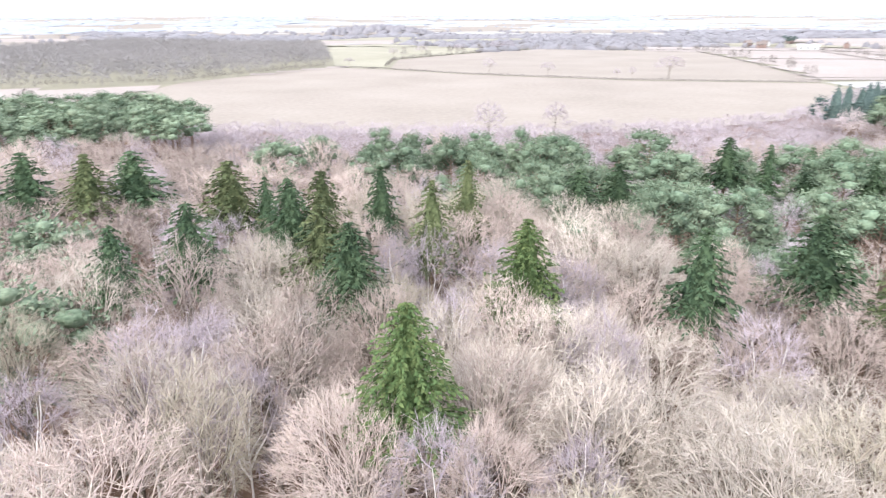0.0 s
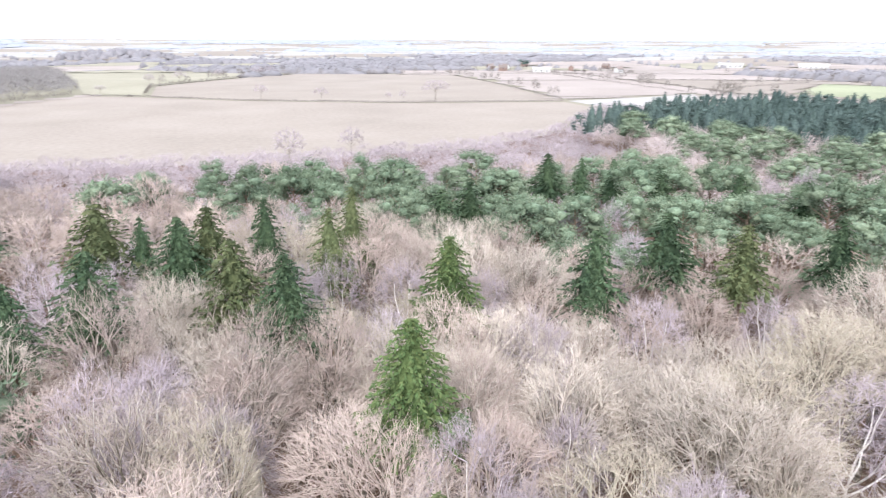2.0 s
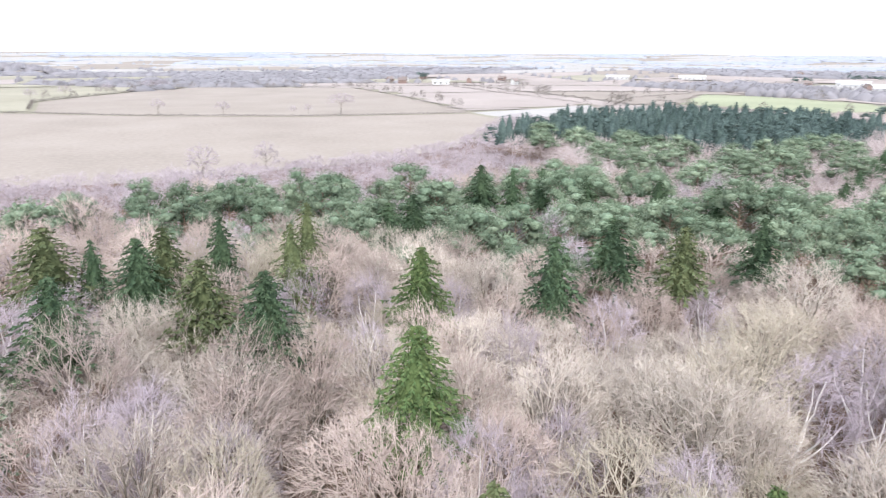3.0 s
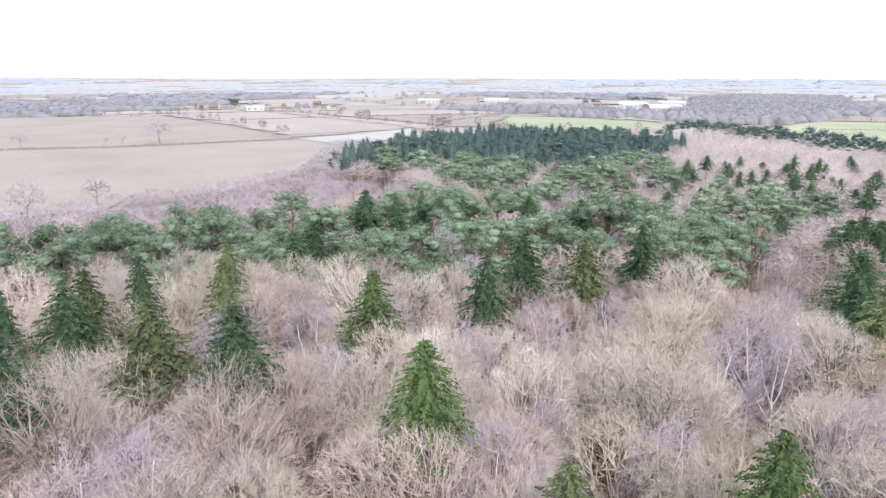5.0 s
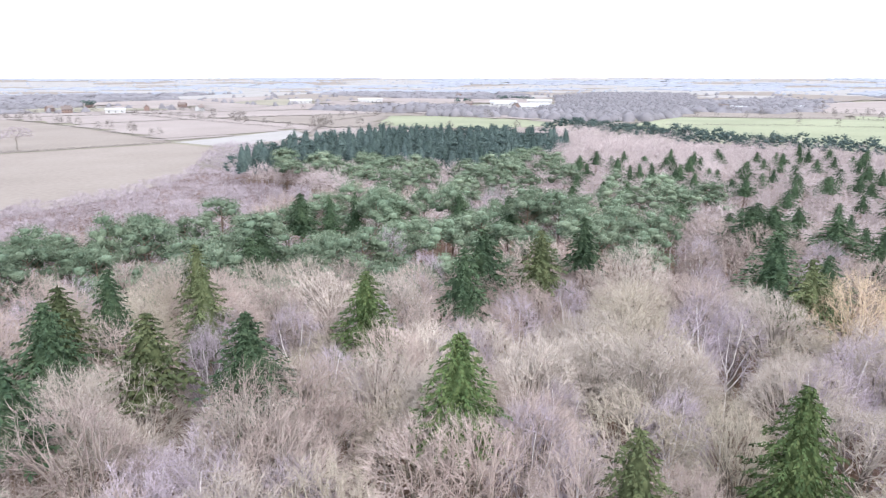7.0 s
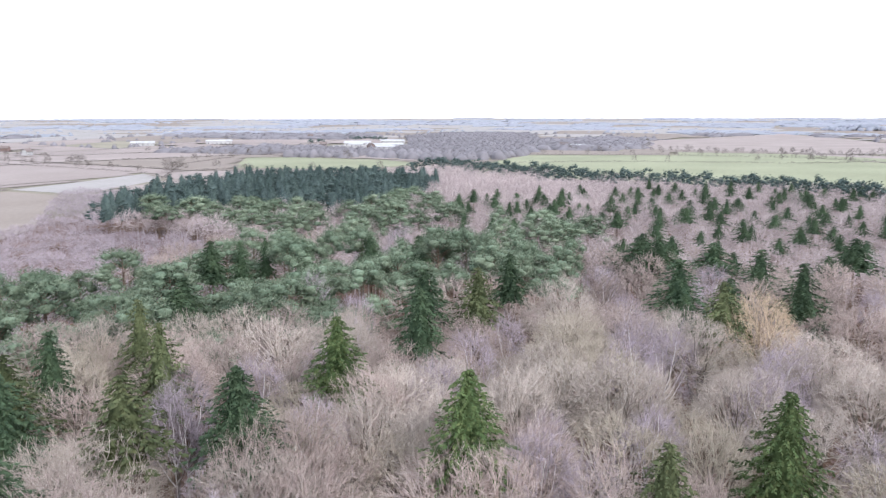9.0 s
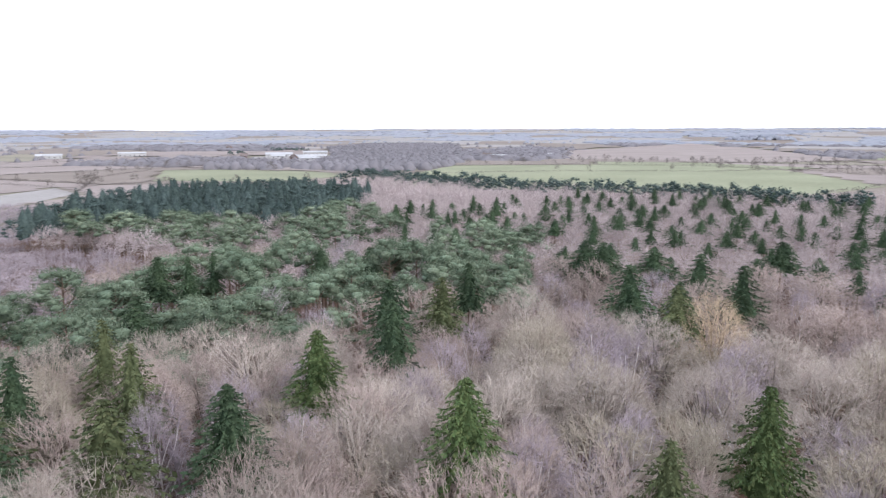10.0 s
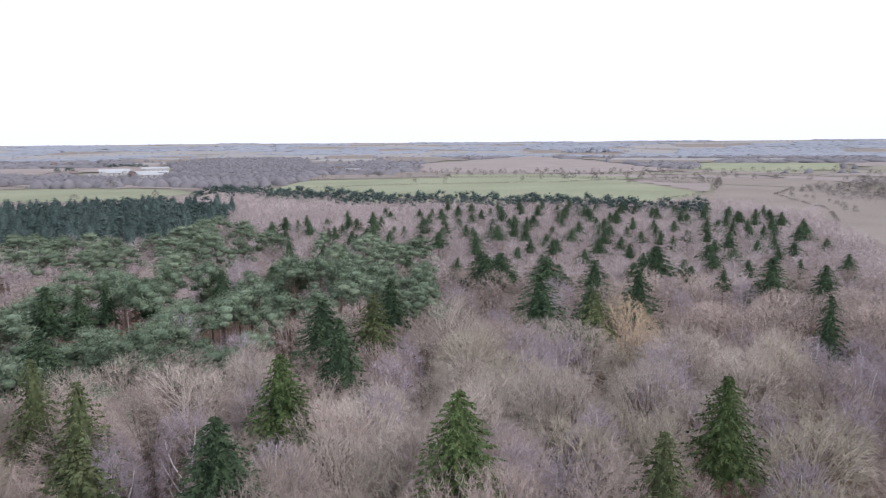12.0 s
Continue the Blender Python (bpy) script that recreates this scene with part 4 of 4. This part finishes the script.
def solid(name, bm, mat, parent, label=""):
    bmesh.ops.recalc_face_normals(bm, faces=bm.faces[:])
    me = bpy.data.meshes.new(name)
    bm.to_mesh(me)
    bm.free()
    me.materials.append(mat)
    ob = new(name, me)
    ob.parent = parent
    return tagged(ob, label=label)


def building(name, x, y, turn, long, deep, eaves, ridge, wall_mat, roof_mat, label, category, openings, chimney=False):
    """A gabled building: walls with their gables, a roof with overhang, doors and windows, a chimney."""
    home = new(name)
    home.matrix_basis = pose(x, y, land(x, y) + 0.4, 0, 0, turn)
    tagged(home, label, category)
    a, b = long / 2, deep / 2
    bm = bmesh.new()
    v = [bm.verts.new(c) for c in ((-a, -b, -2), (a, -b, -2), (a, b, -2), (-a, b, -2), (-a, -b, eaves), (a, -b, eaves), (a, b, eaves), (-a, b, eaves), (-a, 0, ridge), (a, 0, ridge))]
    for f in ((0, 1, 5, 4), (2, 3, 7, 6), (1, 2, 6, 9, 5), (3, 0, 4, 8, 7), (0, 3, 2, 1), (4, 5, 9, 8), (6, 7, 8, 9)):
        bm.faces.new([v[i] for i in f])
    wall = solid("wall", bm, wall_mat, home)
    bm = bmesh.new()
    o, t = 0.5, 0.3
    slope = (ridge - eaves) / b
    prof = [(-b - o, eaves - o * slope + 0.05), (0, ridge + 0.05), (b + o, eaves - o * slope + 0.05), (b + o, eaves - o * slope + 0.05 + t), (0, ridge + 0.05 + t), (-b - o, eaves - o * slope + 0.05 + t)]
    ends = [[bm.verts.new((sx * (a + o), py, pz)) for py, pz in prof] for sx in (-1, 1)]
    for i in range(6):
        bm.faces.new((ends[0][i], ends[0][(i + 1) % 6], ends[1][(i + 1) % 6], ends[1][i]))
    for e in ends:
        bm.faces.new((e[0], e[1], e[4], e[5]))
        bm.faces.new((e[1], e[2], e[3], e[4]))
    roof = solid("roof", bm, roof_mat, home)
    for sy in (-1, 1):
        for i in range(openings):
            cx = -a + long * (i + 0.5) / openings
            for z0, z1 in ((0.9, 2.1), (3.3, 4.4)) if eaves > 4.6 and chimney else ((1.0, min(eaves - 0.6, 3.4)),):
                bm = bmesh.new()
                box(bm, cx - 0.6, sy * b - 0.06, z0, cx + 0.6, sy * b + 0.06, z1)
                solid("window", bm, GLASS, home)
    if chimney:
        bm = bmesh.new()
        box(bm, a - 1.6, -0.4, ridge - 0.8, a - 0.7, 0.4, ridge + 1.3)
        solid("chimney", bm, BRICK, roof)
    return home


for x, y, turn, long, deep, eaves, ridge in BARNS:
    building("farm_shed", x, y, turn, long, deep, eaves, ridge, WALL_WHITE, ROOF_PALE, "long pale farm shed with a low sheet roof", "shed", int(long / 7))
for i, (x, y, turn) in enumerate(HOUSES):
    pale = i % 3 == 1
    building("house", x, y, turn, 11 + i % 4, 7.5, 5.0, 8.2, WALL_WHITE if pale else BRICK, TILE, "pale rendered house with a tiled roof" if pale else "red brick house with a tiled gable roof", "house", 4, True)
